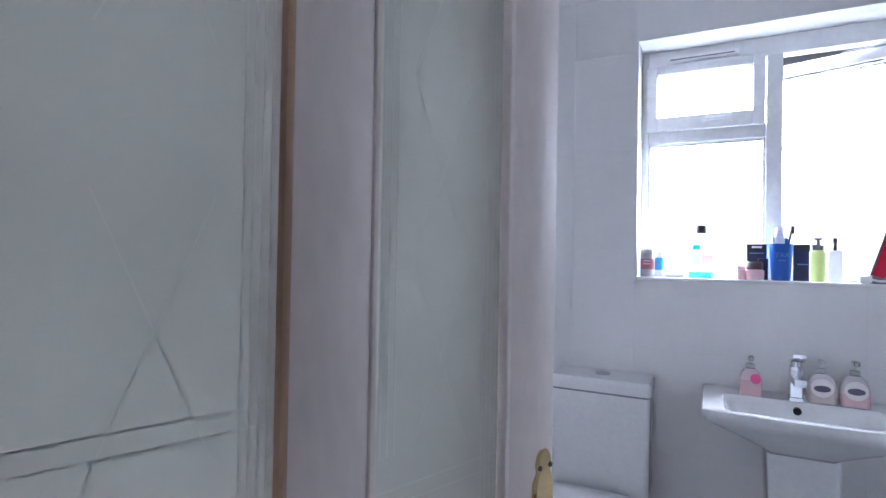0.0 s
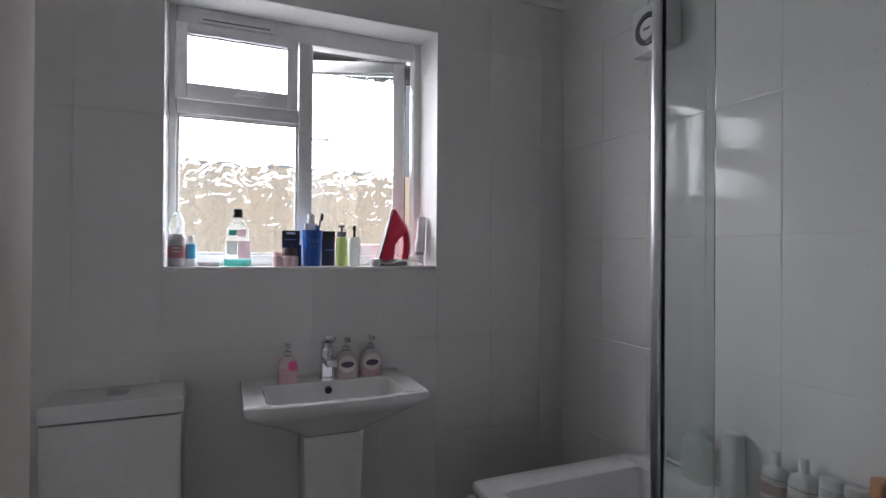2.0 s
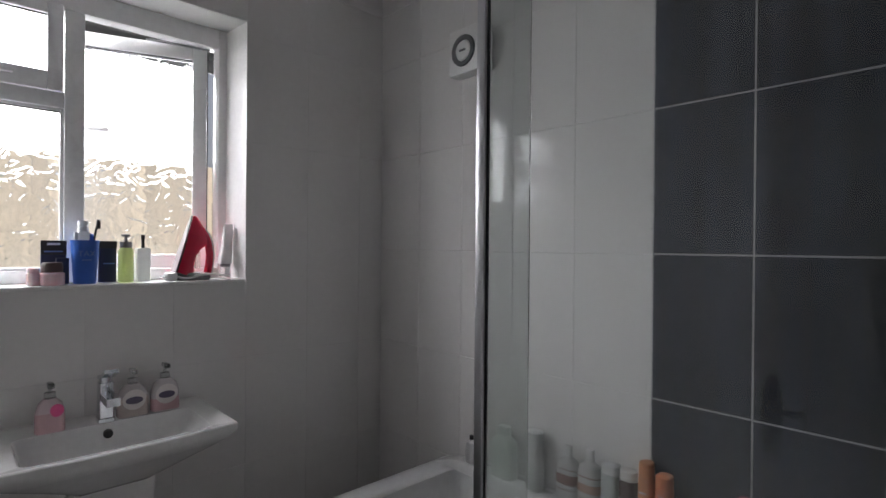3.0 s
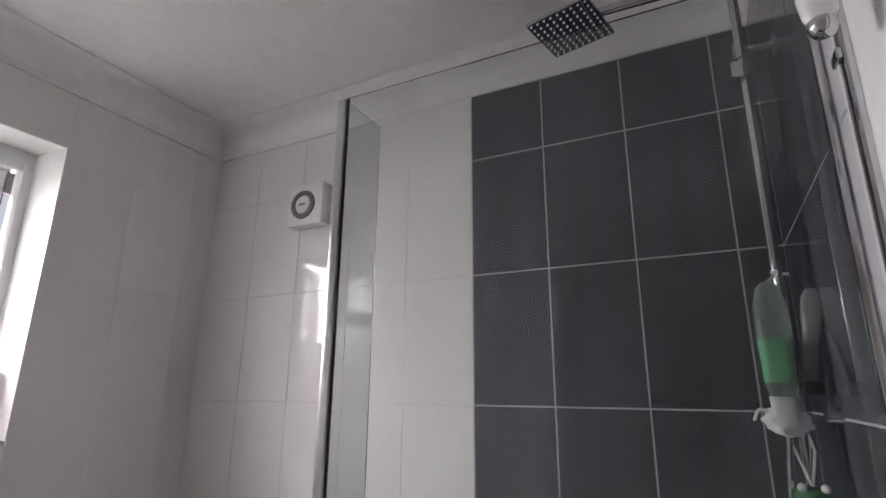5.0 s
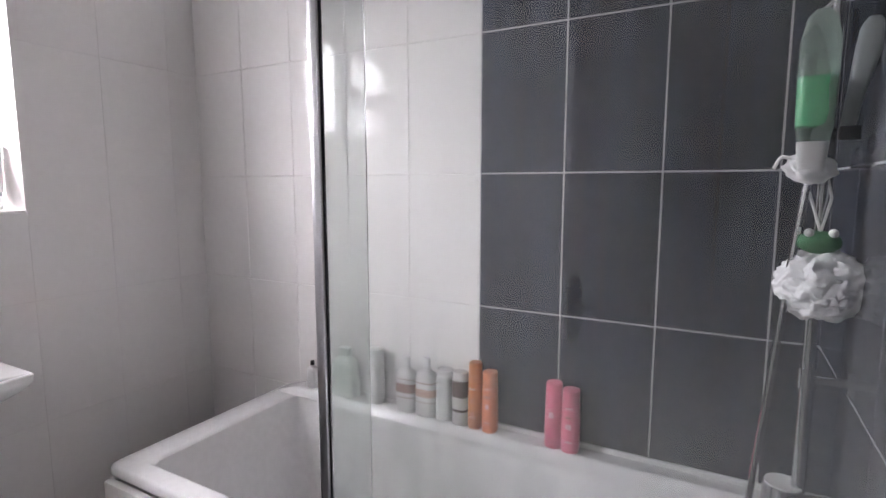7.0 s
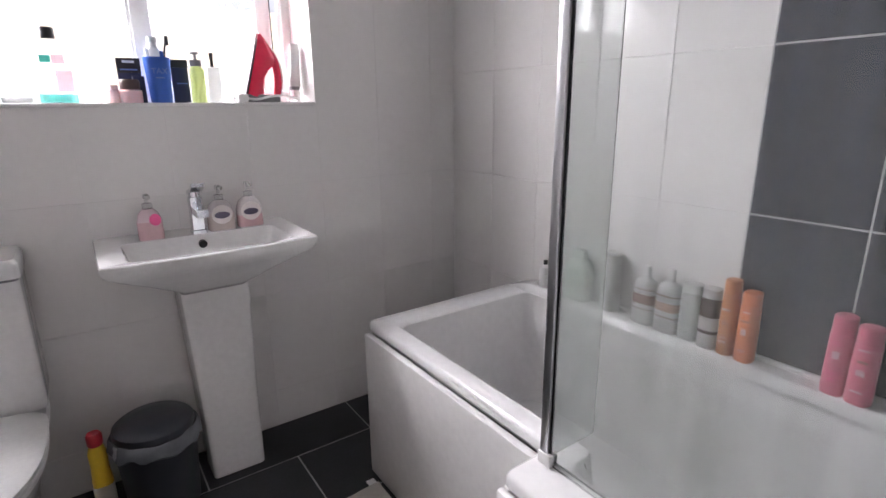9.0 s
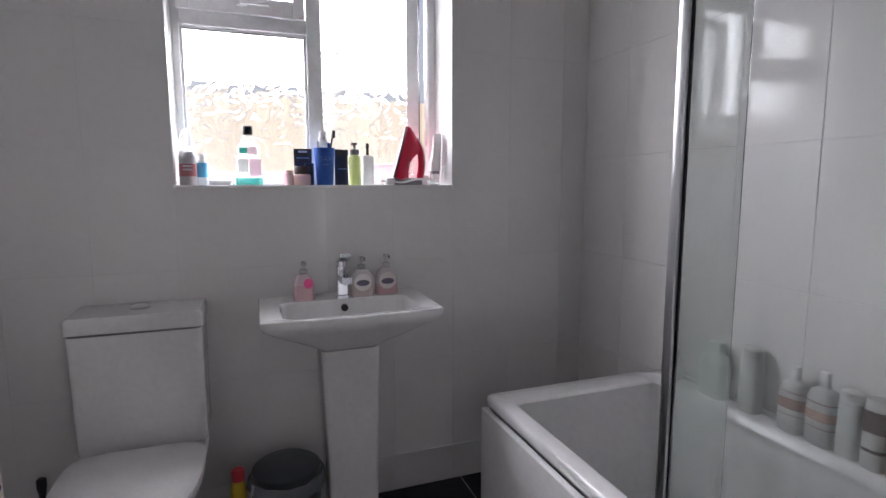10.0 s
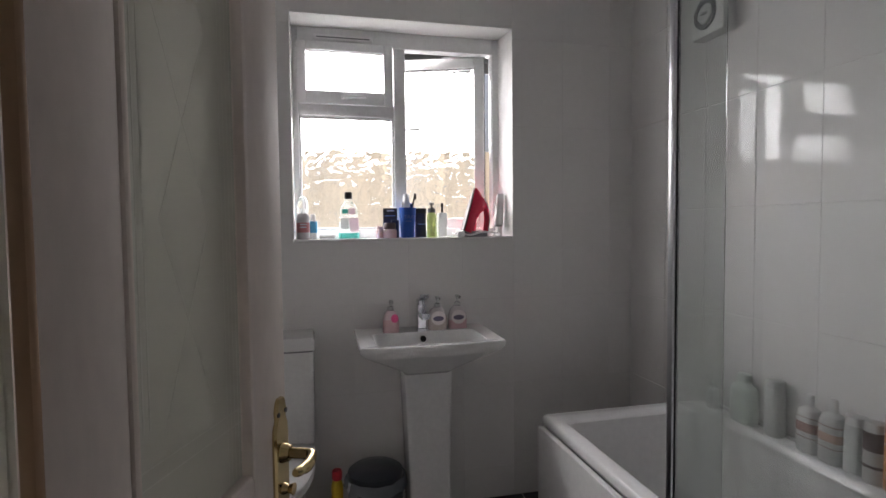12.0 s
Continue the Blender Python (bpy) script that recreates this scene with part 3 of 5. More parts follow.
part("turn_knob", tube([(0.668, -0.004, 0.914), (0.668, -0.014, 0.914), (0.668, -0.022, 0.914)], [0.010, 0.006, 0.009], 14), "brass", hs, local=True)
for z in (1.028, 0.860):
    for du in (-0.012, 0.012):
        part("screw", tube([(0.668 + du, -0.005, z), (0.668 + du, -0.0072, z)], 0.0036, 8), "black", hs, local=True)

# ---- the bath ----
def l_outline(xw, xn, xe, ys, yst, yn, z, r=0.03):
    return [(p.x, p.y, z) for p in fillet([(xw, ys), (xe, ys), (xe, yn), (xn, yn), (xn, yst), (xw, yst)], r, 6)]


BW, BN, BS, BST, BE, RIM = 0.820, 0.948, SOUTH + 0.002, 1.446, 2.252, 0.557


def bath_ring(d, z, r):
    return l_outline(BW + d, BN + d, EAST - 0.001 - d, BS + d, BST - d, BE - d, z, r)


def bath_inner(d, z, r):
    return l_outline(0.934 + d, 1.008 + d, 1.568 - d, 0.660 + d, 1.376 - d, 2.156 - 1.6 * d, z, r)


bath = thing("bathtub", (1.25, 1.4, 0), "white L-shaped acrylic shower bath with panels", "bathtub")
tub = part("tub", loft([bath_ring(0.003, 0.522, 0.02), bath_ring(0.0, 0.527, 0.02), bath_ring(0.0, 0.546, 0.02), bath_ring(0.003, 0.553, 0.02), bath_ring(0.009, 0.5565, 0.02),
                        bath_inner(-0.010, 0.5565, 0.03), bath_inner(-0.003, 0.5545, 0.03), bath_inner(0.002, 0.548, 0.035), bath_inner(0.018, 0.42, 0.05), bath_inner(0.045, 0.22, 0.07),
                        bath_inner(0.062, 0.175, 0.08), bath_inner(0.10, 0.158, 0.08), bath_inner(0.16, 0.154, 0.06)], cap=(False, True)), "acrylic", bath)
bm = loft([rrect(1.26 - 0.03, 1.26 + 0.03, 0.80 - 0.03, 0.80 + 0.03, z, 0.029) for z in (0.152, 0.158)])
part("waste", bm, "chrome", tub, "chrome waste")
part("overflow", tube([(1.25, 0.700, 0.43), (1.25, 0.690, 0.43)], 0.026, 18), "chrome", tub)
# side panels, standing a little proud of the rim
part("side_panel", box(0.926, 0.950, BST + 0.001, BE - 0.012, 0.0, 0.519, 0.006), "panel", bath, "glossy white side panel")
part("side_panel", box(0.806, 0.824, BS, BST + 0.004, 0.0, 0.519, 0.006), "panel", bath, "glossy white side panel")
part("end_panel", box(0.9502, EAST - 0.002, BE - 0.030, BE - 0.013, 0.0, 0.519, 0.004), "panel", bath)
part("step_panel", box(0.8242, 0.9258, BST - 0.014, BST + 0.003, 0.0, 0.519, 0.004), "panel", bath)
LEDGE = 0.583
part("ledge", loft([rrect(x, EAST - 0.0008, BS + 0.001, e, z, 0.004) for x, e, z in ((1.548, BE - 0.012, 0.5560), (1.552, BE - 0.035, 0.5640), (1.558, BE - 0.075, 0.5760), (1.564, BE - 0.100, 0.5815), (1.570, BE - 0.115, LEDGE))]), "acrylic", bath, "raised rim along the wall")
part("upstand", box(EAST - 0.014, EAST - 0.0005, BS, BE - 0.110, LEDGE - 0.001, LEDGE + 0.013, 0.004), "acrylic", bath, "white sealing upstand along the wall")

# ---- shower screen ----
GX, GY, GZ0, GZ1 = 0.906, 1.416, 0.566, 2.006
screen = thing("shower_screen", (GX, 1.0, RIM), "clear glass L-shaped bath screen, chrome post, water marks", "shower screen")
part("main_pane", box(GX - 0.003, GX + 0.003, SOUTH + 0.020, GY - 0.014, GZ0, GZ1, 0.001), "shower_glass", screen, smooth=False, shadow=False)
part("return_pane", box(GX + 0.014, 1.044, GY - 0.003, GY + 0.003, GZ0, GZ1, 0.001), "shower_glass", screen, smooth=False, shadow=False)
post = part("post", box(GX - 0.0095, GX + 0.0095, GY - 0.0095, GY + 0.012, GZ0 - 0.006, GZ1 - 0.002, 0.005), "satin", screen, "satin chrome corner post")
part("seal", box(GX - 0.0035, GX + 0.0035, GY - 0.0130, GY - 0.0097, GZ0, GZ1), "rubber", post, "dark rubber seal", smooth=False)
part("foot", box(GX - 0.013, GX + 0.013, GY - 0.02, GY + 0.013, RIM - 0.0005, GZ0 + 0.016, 0.003), "white_plastic", post)
part("wall_channel", box(GX - 0.011, GX + 0.011, SOUTH + 0.0005, SOUTH + 0.026, GZ0 - 0.006, GZ1, 0.002), "chrome", screen, "chrome wall channel")
part("sill_seal", box(GX - 0.005, GX + 0.005, SOUTH + 0.027, GY - 0.02, RIM - 0.0005, GZ0 + 0.002, 0.001), "clear_plastic", screen, smooth=False, shadow=False)
rng = random.Random(7)
drops = bmesh.new()
for k in range(170):
    yy, zz, rr = rng.uniform(1.075, 1.125) if k < 110 else rng.uniform(0.62, 1.38), rng.uniform(1.15, 1.78), rng.uniform(0.0005, 0.0012)
    bmesh.ops.create_icosphere(drops, subdivisions=1, radius=rr, matrix=Matrix.Translation((GX + 0.0034, yy, zz)) @ Matrix.Diagonal((0.5, 1, 1.2, 1)))
tagged(part("water_drops", drops, "clear_plastic", screen, "small water drops on the glass", shadow=False), kind="stuff")
strip = thing("tile_trim", (0.83, SOUTH, 0.0), "dark chrome edge strip on the wall beside the screen", "trim")
part("strip", box(0.828, 0.850, SOUTH - 0.001, SOUTH + 0.012, 0.53, 2.42, 0.004), "chrome", strip)
part("clip", box(0.824, 0.854, SOUTH + 0.0122, SOUTH + 0.019, 1.80, 1.815, 0.002), "chrome", strip)

# ---- washbasin ----
basin = thing("washbasin", (0.55, 2.55, 0), "white ceramic rectangular pedestal washbasin", "washbasin")


def bow(ring, depth):
    """Lets the front edge swell outwards a little."""
    return [on_basin(x, y - depth * max(0, 1 - ((x - 0.548) / 0.30) ** 2) * max(0, (2.62 - y) / 0.26), z) for x, y, z in ring]


def on_basin(x, y, z):
    return 0.252 + (x - 0.252) * 0.976, 2.70 - (2.70 - y) * 1.09, z * 1.0157


def basin_front(x0, x1, y0, y1, z, r, n=5, m=9):
    out = [(p.x, p.y, z) for p in fillet([(x0, y0), (x1, y0), (x1, y1), (x0, y1)], r, n)]
    k = n
    front = [((x0 + r) + (x1 - x0 - 2 * r) * i / (m + 1), y0, z) for i in range(1, m + 1)]
    return out[:k] + front + out[k:]


rings = [bow(basin_front(0.452, 0.648, 2.50, 2.685, 0.672, 0.02), 0.0), bow(basin_front(0.440, 0.660, 2.475, 2.69, 0.690, 0.025), 0.005),
         bow(basin_front(0.360, 0.738, 2.425, 2.695, 0.735, 0.04), 0.012), bow(basin_front(0.285, 0.812, 2.385, 2.697, 0.775, 0.03), 0.016),
         bow(basin_front(0.258, 0.838, 2.365, 2.698, 0.795, 0.02), 0.018), bow(basin_front(0.252, 0.844, 2.360, 2.699, 0.812, 0.006), 0.018),
         bow(basin_front(0.252, 0.844, 2.360, 2.699, 0.826, 0.006), 0.018), bow(basin_front(0.255, 0.841, 2.364, 2.698, 0.830, 0.006), 0.018),
         bow(basin_front(0.318, 0.778, 2.382, 2.595, 0.828, 0.03), 0.016), bow(basin_front(0.323, 0.773, 2.390, 2.590, 0.820, 0.03), 0.014),
         bow(basin_front(0.340, 0.756, 2.425, 2.580, 0.755, 0.05), 0.006), bow(basin_front(0.39, 0.706, 2.46, 2.560, 0.725, 0.05), 0.0),
         bow(basin_front(0.50, 0.596, 2.49, 2.54, 0.720, 0.02), 0.0)]
bowl = part("bowl", loft(rings), "ceramic", basin)
part("overflow_hole", tube([on_basin(0.548, 2.589, 0.800), on_basin(0.548, 2.578, 0.7985)], 0.0125, 16), "black", bowl, "dark overflow hole")
part("waste", lathe(0.541, 2.50, [(0.022, 0.730), (0.022, 0.735), (0.016, 0.737)]), "chrome", bowl)
part("pedestal", loft([rrect(0.468, 0.640, 2.508, 2.690, 0.0, 0.018), rrect(0.468, 0.640, 2.506, 2.690, 0.02, 0.018), rrect(0.462, 0.642, 2.502, 2.69, 0.3, 0.018),
                       rrect(0.448, 0.652, 2.492, 2.69, 0.66, 0.02), rrect(0.448, 0.652, 2.492, 2.69, 0.684, 0.02)]), "ceramic", basin)

tap = thing("basin_tap", (0.548, 2.64, 0.829), "square chrome mixer tap on the basin", "tap")
part("body", loft([rrect(0.526, 0.570, 2.615, 2.665, z, 0.006) for z in (0.829, 0.840)] + [rrect(0.529, 0.567, 2.618, 2.662, z, 0.006) for z in (0.842, 0.945)]), "chrome", tap)
part("spout", loft([[(x, y, z + dz) for x, z, dz in ((0.531, 0.895, 0), (0.565, 0.895, 0), (0.565, 0.918, 0), (0.531, 0.918, 0))] for y in (2.63, 2.53)]), "chrome", tap, smooth=False)
lv = loft([[(x, y, z + k) for x, z in ((0.530, 0), (0.566, 0), (0.566, 0.011), (0.530, 0.011))] for y, k in ((2.662, 0.952), (2.60, 0.966), (2.555, 0.986))])
part("lever", lv, "chrome", tap, smooth=False)
part("neck", lathe(0.548, 2.64, [(0.017, 0.944), (0.017, 0.962)]), "chrome", tap)
tap.location = (0.540, 2.608, 0.842)

# ---- toilet ----
toilet = thing("toilet", (-0.105, 2.45, 0), "white close-coupled toilet with the lid down", "toilet")
TX = -0.1035


def egg(hw, yb, yf, z, n=40, p=2.3):
    out, mid = [], yb - 0.30 * (yb - yf)
    for i in range(n):
        a = 2 * math.pi * i / n
        c, s = math.cos(a), math.sin(a)
        e = 5.0 if s > 0 else p
        x = TX + hw * math.copysign(abs(c) ** (2 / e), c)
        y = mid + (yb - mid if s > 0 else mid - yf) * math.copysign(abs(s) ** (2 / e), s)
        out.append((x, y, z))
    return out


cis = part("cistern", loft([rrect(TX - 0.176, TX + 0.180, 2.512, 2.698, 0.425, 0.02), rrect(TX - 0.180, TX + 0.183, 2.508, 2.698, 0.44, 0.022), rrect(TX - 0.184, TX + 0.184, 2.500, 2.698, 0.80, 0.022)]),
           "ceramic", toilet)
lid_c = part("cistern_lid", loft([rrect(TX - 0.180, TX + 0.180, 2.504, 2.698, 0.8047, 0.02), rrect(TX - 0.189, TX + 0.189, 2.495, 2.699, 0.808, 0.022),
                                  rrect(TX - 0.189, TX + 0.189, 2.495, 2.699, 0.845, 0.022), rrect(TX - 0.182, TX + 0.182, 2.503, 2.697, 0.857, 0.022)]), "ceramic", cis)
# grey strip painted in as the shade between cistern and lid
part("shadow_gap", loft([rrect(TX - 0.182, TX + 0.182, 2.502, 2.697, z, 0.022) for z in (0.8002, 0.8046)]), "grey", lid_c, "grey band for the shade under the cistern lid")
part("flush_button", lathe(TX, 2.60, [(0.030, 0.856), (0.030, 0.864), (0.022, 0.867)]), "chrome", lid_c, "chrome flush button")
part("pan", loft([egg(0.105, 2.66, 2.20, 0.0), egg(0.105, 2.66, 2.20, 0.03), egg(0.11, 2.67, 2.18, 0.14), egg(0.145, 2.68, 2.09, 0.28), egg(0.176, 2.69, 2.035, 0.37), egg(0.180, 2.69, 2.03, 0.395), egg(0.172, 2.68, 2.045, 0.404)]),
     "ceramic", toilet)
part("seat", loft([egg(0.176, 2.46, 2.035, 0.4045), egg(0.184, 2.47, 2.025, 0.409), egg(0.184, 2.47, 2.025, 0.420), egg(0.178, 2.465, 2.032, 0.424)]), "white_plastic", toilet)
part("lid", loft([egg(0.178, 2.475, 2.030, 0.4275), egg(0.187, 2.478, 2.020, 0.432), egg(0.187, 2.478, 2.020, 0.442), egg(0.178, 2.47, 2.032, 0.449), egg(0.10, 2.42, 2.12, 0.453)]), "white_plastic", toilet, "closed white toilet lid")
for dx in (-0.075, 0.075):
    part("hinge", tube([(TX + dx - 0.02, 2.484, 0.430), (TX + dx + 0.02, 2.484, 0.430)], 0.012, 12), "white_plastic", toilet)

# ---- extractor fan ----
fan = thing("extractor_fan", (EAST, 2.115, 2.095), "white square extractor fan with a grey ring", "extractor fan")
part("case", box(1.566, EAST - 0.0005, 2.030, 2.200, 2.012, 2.182, 0.008), "white_plastic", fan)
bm = loft([[(x, 2.122 + r * math.cos(a), 2.095 + r * math.sin(a)) for a in [2 * math.pi * k / 36 for k in range(36)]] for x, r in ((1.567, 0.058), (1.560, 0.056), (1.560, 0.040), (1.567, 0.038))], cap=(False, False))
part("ring", bm, "shadow_ring", fan, "intake ring, its shade painted grey")
part("cover", tube([(1.567, 2.122, 2.095), (1.560, 2.122, 2.095)], [0.037, 0.034], 28), "white_plastic", fan)
part("badge", box(1.5585, 1.5598, 2.106, 2.138, 2.091, 2.099), "grey", fan, smooth=False)

# ---- shower ----
RX, RY = 1.30, 0.638
shower = thing("shower_set", (RX, RY, 0.7), "chrome rigid riser shower with square overhead rose", "shower")
part("riser", tube(smooth_line([(RX, RY, 0.74), (RX, RY, 1.5), (RX, RY, 2.29), (RX, RY + 0.012, 2.325), (RX, RY + 0.05, 2.338)], 6), 0.0105, 12), "chrome", shower)
arm = part("arm", tube([(RX, RY + 0.045, 2.338), (1.301, 0.86, 2.344), (1.302, 1.003, 2.345)], [0.0135, 0.0125, 0.011], 12), "chrome", shower, "chrome overhead arm")
turned = pose(1.302, 1.005, 2.322, 0, 0, -13)
rose = part("rose", box(-0.086, 0.086, -0.086, 0.086, -0.004, 0.004, 0.002), "chrome", shower, "thin square chrome shower rose")
rose.data.transform(ABS[shower].inverted() @ turned @ ABS[shower])
rose_top = part("joint", lathe(1.302, 1.005, [(0.022, 2.325), (0.018, 2.334), (0.012, 2.348)]), "chrome", rose)
for i in range(9):
    for j in range(9):
        nz = piece("nozzle", (0.005, 0.005, 0.004), turned @ Vector((0.0187 * (i - 4), 0.0187 * (j - 4), -0.0055)) - ABS[shower].translation, "white_plastic", rose, 0.001)
for z in (2.13, 0.98):
    br = part("bracket", tube([(RX, SOUTH - 0.001, z), (RX, RY, z)], 0.009, 10), "chrome", shower)
    part("collar", tube([(RX, RY, z - 0.018), (RX, RY, z + 0.018)], 0.016, 14), "chrome", br)
    part("flange", tube([(RX, SOUTH + 0.0005, z), (RX, SOUTH + 0.008, z)], 0.024, 16), "chrome", br)
slide = part("slider", box(RX - 0.022, RX + 0.022, RY - 0.016, RY + 0.026, 2.06, 2.10, 0.005), "chrome", shower, "handset slider")
valve = thing("bath_mixer", (RX, 0.64, 0.69), "chrome wall mixer with flat spout and round knob", "mixer tap")
part("body", box(1.21, 1.41, 0.615, 0.665, 0.665, 0.715, 0.008), "chrome", valve)
part("spout", box(1.262, 1.340, 0.655, 0.765, 0.622, 0.640, 0.004), "chrome", valve, "flat waterfall spout")
part("spout_neck", box(1.270, 1.332, 0.625, 0.668, 0.630, 0.668, 0.004), "chrome", valve)
kn = part("knob", tube([(RX + 0.005, 0.645, 0.714), (RX + 0.005, 0.645, 0.752)], 0.034, 24), "chrome", valve, "round chrome control knob")
part("cap", tube([(RX + 0.005, 0.645, 0.752), (RX + 0.005, 0.645, 0.755)], 0.031, 24), "white_plastic", kn)
for x in (1.235, 1.385):
    part("inlet", tube([(x, SOUTH - 0.02, 0.69), (x, 0.62, 0.69)], [0.028, 0.018], 14), "chrome", valve)
valve.location += Vector((0, 0.014, 0.018))
hose = thing("shower_hose", (RX - 0.03, 0.66, 0.6), "ribbed chrome shower hose hanging over the bath", "shower hose")
line = smooth_line([(1.285, 0.648, 1.345), (1.276, 0.664, 1.20), (1.270, 0.685, 0.95), (1.262, 0.705, 0.72), (1.245, 0.72, 0.52), (1.215, 0.72, 0.42), (1.185, 0.70, 0.50), (1.19, 0.665, 0.62), (1.225, 0.645, 0.686)], 14)
part("hose", tube(line, [0.0068 if k % 2 else 0.0058 for k in range(len(line))], 8), "chrome", hose)

# ---- things that hang in the shower ----
gel = thing("shower_gel_bottle", (1.27, 0.655, 1.40), "upside-down clear bottle of green shower gel on the riser", "bottle")
gx, gy = 1.268, 0.668
gb = part("bottle", loft([rrect(gx - s, gx + s, gy - w, gy + w, z, min(s, w) * 0.9, 5) for z, w, s in ((1.395, 0.022, 0.014), (1.42, 0.027, 0.018), (1.50, 0.029, 0.019), (1.56, 0.028, 0.018), (1.595, 0.020, 0.013), (1.606, 0.010, 0.008))]), "green_clear", gel, shadow=False)
part("gel", loft([rrect(gx - s, gx + s, gy - w, gy + w, z, min(s, w) * 0.9, 5) for z, w, s in ((1.42, 0.0255, 0.0165), (1.50, 0.0275, 0.0175))]), "green_gel", gb, "green gel")
part("cap", loft([rrect(gx - s, gx + s, gy - w, gy + w, z, s * 0.8, 5) for z, w, s in ((1.350, 0.020, 0.015), (1.395, 0.023, 0.016))]), "milky", gel)
part("hook", tube(smooth_line([(gx, gy, 1.604), (gx, gy - 0.02, 1.625), (RX, RY + 0.014, 1.63), (RX, RY - 0.014, 1.625)], 5), 0.003, 8), "milky", gel)
brush = thing("bath_brush", (1.30, 0.590, 1.40), "pale plastic back brush with a dark grip", "brush")
part("head", loft([rrect(1.302 - s, 1.302 + s, y - w, y + w, z, min(s, w) * 0.9, 5) for z, w, s, y in ((1.42, 0.011, 0.007, 0.600), (1.48, 0.013, 0.009, 0.592), (1.55, 0.019, 0.011, 0.580), (1.58, 0.017, 0.010, 0.577), (1.594, 0.008, 0.006, 0.577))]), "brush_grey", brush)
part("grip", box(1.288, 1.314, 0.582, 0.612, 1.398, 1.422, 0.004), "black", brush, "dark grip")
caddy = thing("suction_soap_dish", (1.30, SOUTH, 1.37), "clear plastic suction soap dish on the dark tiles", "soap dish")
part("dish", box(1.270, 1.330, SOUTH - 0.001, 0.600, 1.352, 1.360, 0.003), "clear_plastic", caddy, shadow=False)
part("lip", box(1.272, 1.328, 0.594, 0.599, 1.360, 1.385, 0.002), "clear_plastic", caddy, shadow=False)
part("suction_cup", tube([(1.30, SOUTH - 0.001, 1.39), (1.30, SOUTH + 0.008, 1.39)], [0.024, 0.010], 16), "clear_plastic", caddy, shadow=False)

puff = thing("bath_puff", (1.285, 0.635, 1.125), "white netting bath puff with a green top, hung on cords", "bath puff")
rng = random.Random(4)
pb = bmesh.new()
bmesh.ops.create_icosphere(pb, subdivisions=5, radius=1.0)
for v in pb.verts:
    c = v.co.copy()
    k = 0.96 + 0.12 * noise.noise(c * 2.6) + 0.12 * noise.noise(c * 5.5) + 0.12 * abs(noise.noise(c * 10.0)) + 0.03 * noise.noise(c * 24.0)
    v.co = Vector((c.x * 0.050, c.y * 0.068, c.z * 0.061)) * k + Vector((1.288, 0.622, 1.130))
part("netting", pb, "puff", puff)
fb = bmesh.new()
bmesh.ops.create_icosphere(fb, subdivisions=3, radius=1.0, matrix=Matrix.Translation((1.275, 0.632, 1.205)) @ Matrix.Diagonal((0.022, 0.032, 0.020, 1)))
fh = part("top", fb, "frog", puff, "green sponge top")
for dy in (-0.017, 0.017):
    eb = bmesh.new()
    bmesh.ops.create_icosphere(eb, subdivisions=2, radius=0.0075, matrix=Matrix.Translation((1.262, 0.632 + dy, 1.222)))
    part("bead", eb, "white_plastic", fh)
part("cord", tube([(1.272, 0.632, 1.222), (1.285, 0.654, 1.30), (1.296, RY + 0.014, 1.345)], 0.0025, 6), "cord", puff)
part("cord", tube([(1.272, 0.632, 1.222), (1.290, 0.618, 1.28), (1.298, RY - 0.006, 1.345)], 0.0025, 6), "cord", puff)
sponge = thing("exfoliating_mitt", (1.285, 0.65, 1.34), "pale grey crumpled bath mitt tied to the riser", "bath mitt")
sb = bmesh.new()
bmesh.ops.create_icosphere(sb, subdivisions=4, radius=1.0)
for v in sb.verts:
    c = v.co.copy()
    v.co = Vector((c.x * 0.020, c.y * 0.036, c.z * 0.026)) * (1 + 0.35 * noise.noise(c * 2.2 + Vector((3, 1, 2)))) + Vector((1.280, 0.650, 1.352))
part("cloth", sb, "puff", sponge)
part("loop", tube(smooth_line([(1.280, 0.662, 1.36), (1.275, 0.69, 1.372), (1.272, 0.702, 1.352)], 5), 0.003, 6), "cord", sponge)

for ob in (hose, brush, sponge):
    ob.location.y += 0.012
gel.location.y -= 0.006
puff.location += Vector((0, 0.008, 0.022))

# ---- bottles along the bath ----
def bottle(name, x, y, h, w, d, material, label, cap="white_plastic", capr=0.5, caph=0.16, neck=True, category="bottle", bands=(), shape=0.9, z=LEDGE - 0.0005, upside=False, group="", glassy=False):
    """A plastic bottle with body, cap and printed bands; w along the wall, d across it."""
    th = thing(name, (x, y, z), label, category, group)
    bh = h * (1 - caph)
    ws, ds = w / 2, d / 2
    if neck:
        prof = [(0.0, 0.90), (0.02, 1.0), (0.45, 1.0), (0.75, 0.98), (0.88, 0.82), (0.95, capr * 1.05), (1.0, capr * 0.9)]
    else:
        prof = [(0.0, 0.93), (0.02, 1.0), (0.5, 1.0), (0.97, 0.96), (1.0, 0.92)]
    body = part("body", loft([rrect(x - ds * s, x + ds * s, y - ws * s, y + ws * s, z + bh * t, min(ds, ws) * s * shape, 5) for t, s in prof]), material, th, shadow=not glassy)
    c = capr if neck else 0.92
    part("cap", loft([rrect(x - ds * s, x + ds * s, y - ws * s, y + ws * s, z + zz, min(ds, ws) * s * 0.95, 5) for zz, s in ((bh + 0.0005, c), (h * 0.985, c), (h, c * 0.85))]), cap, th)
    for t0, t1, m in bands:
        part("label", loft([rrect(x - ds * 1.025, x + ds * 1.025, y - ws * 1.02, y + ws * 1.02, z + bh * t, min(ds, ws) * shape, 5) for t in (t0, t1)], cap=(False, False)), m, body, "printed label band")
    return th


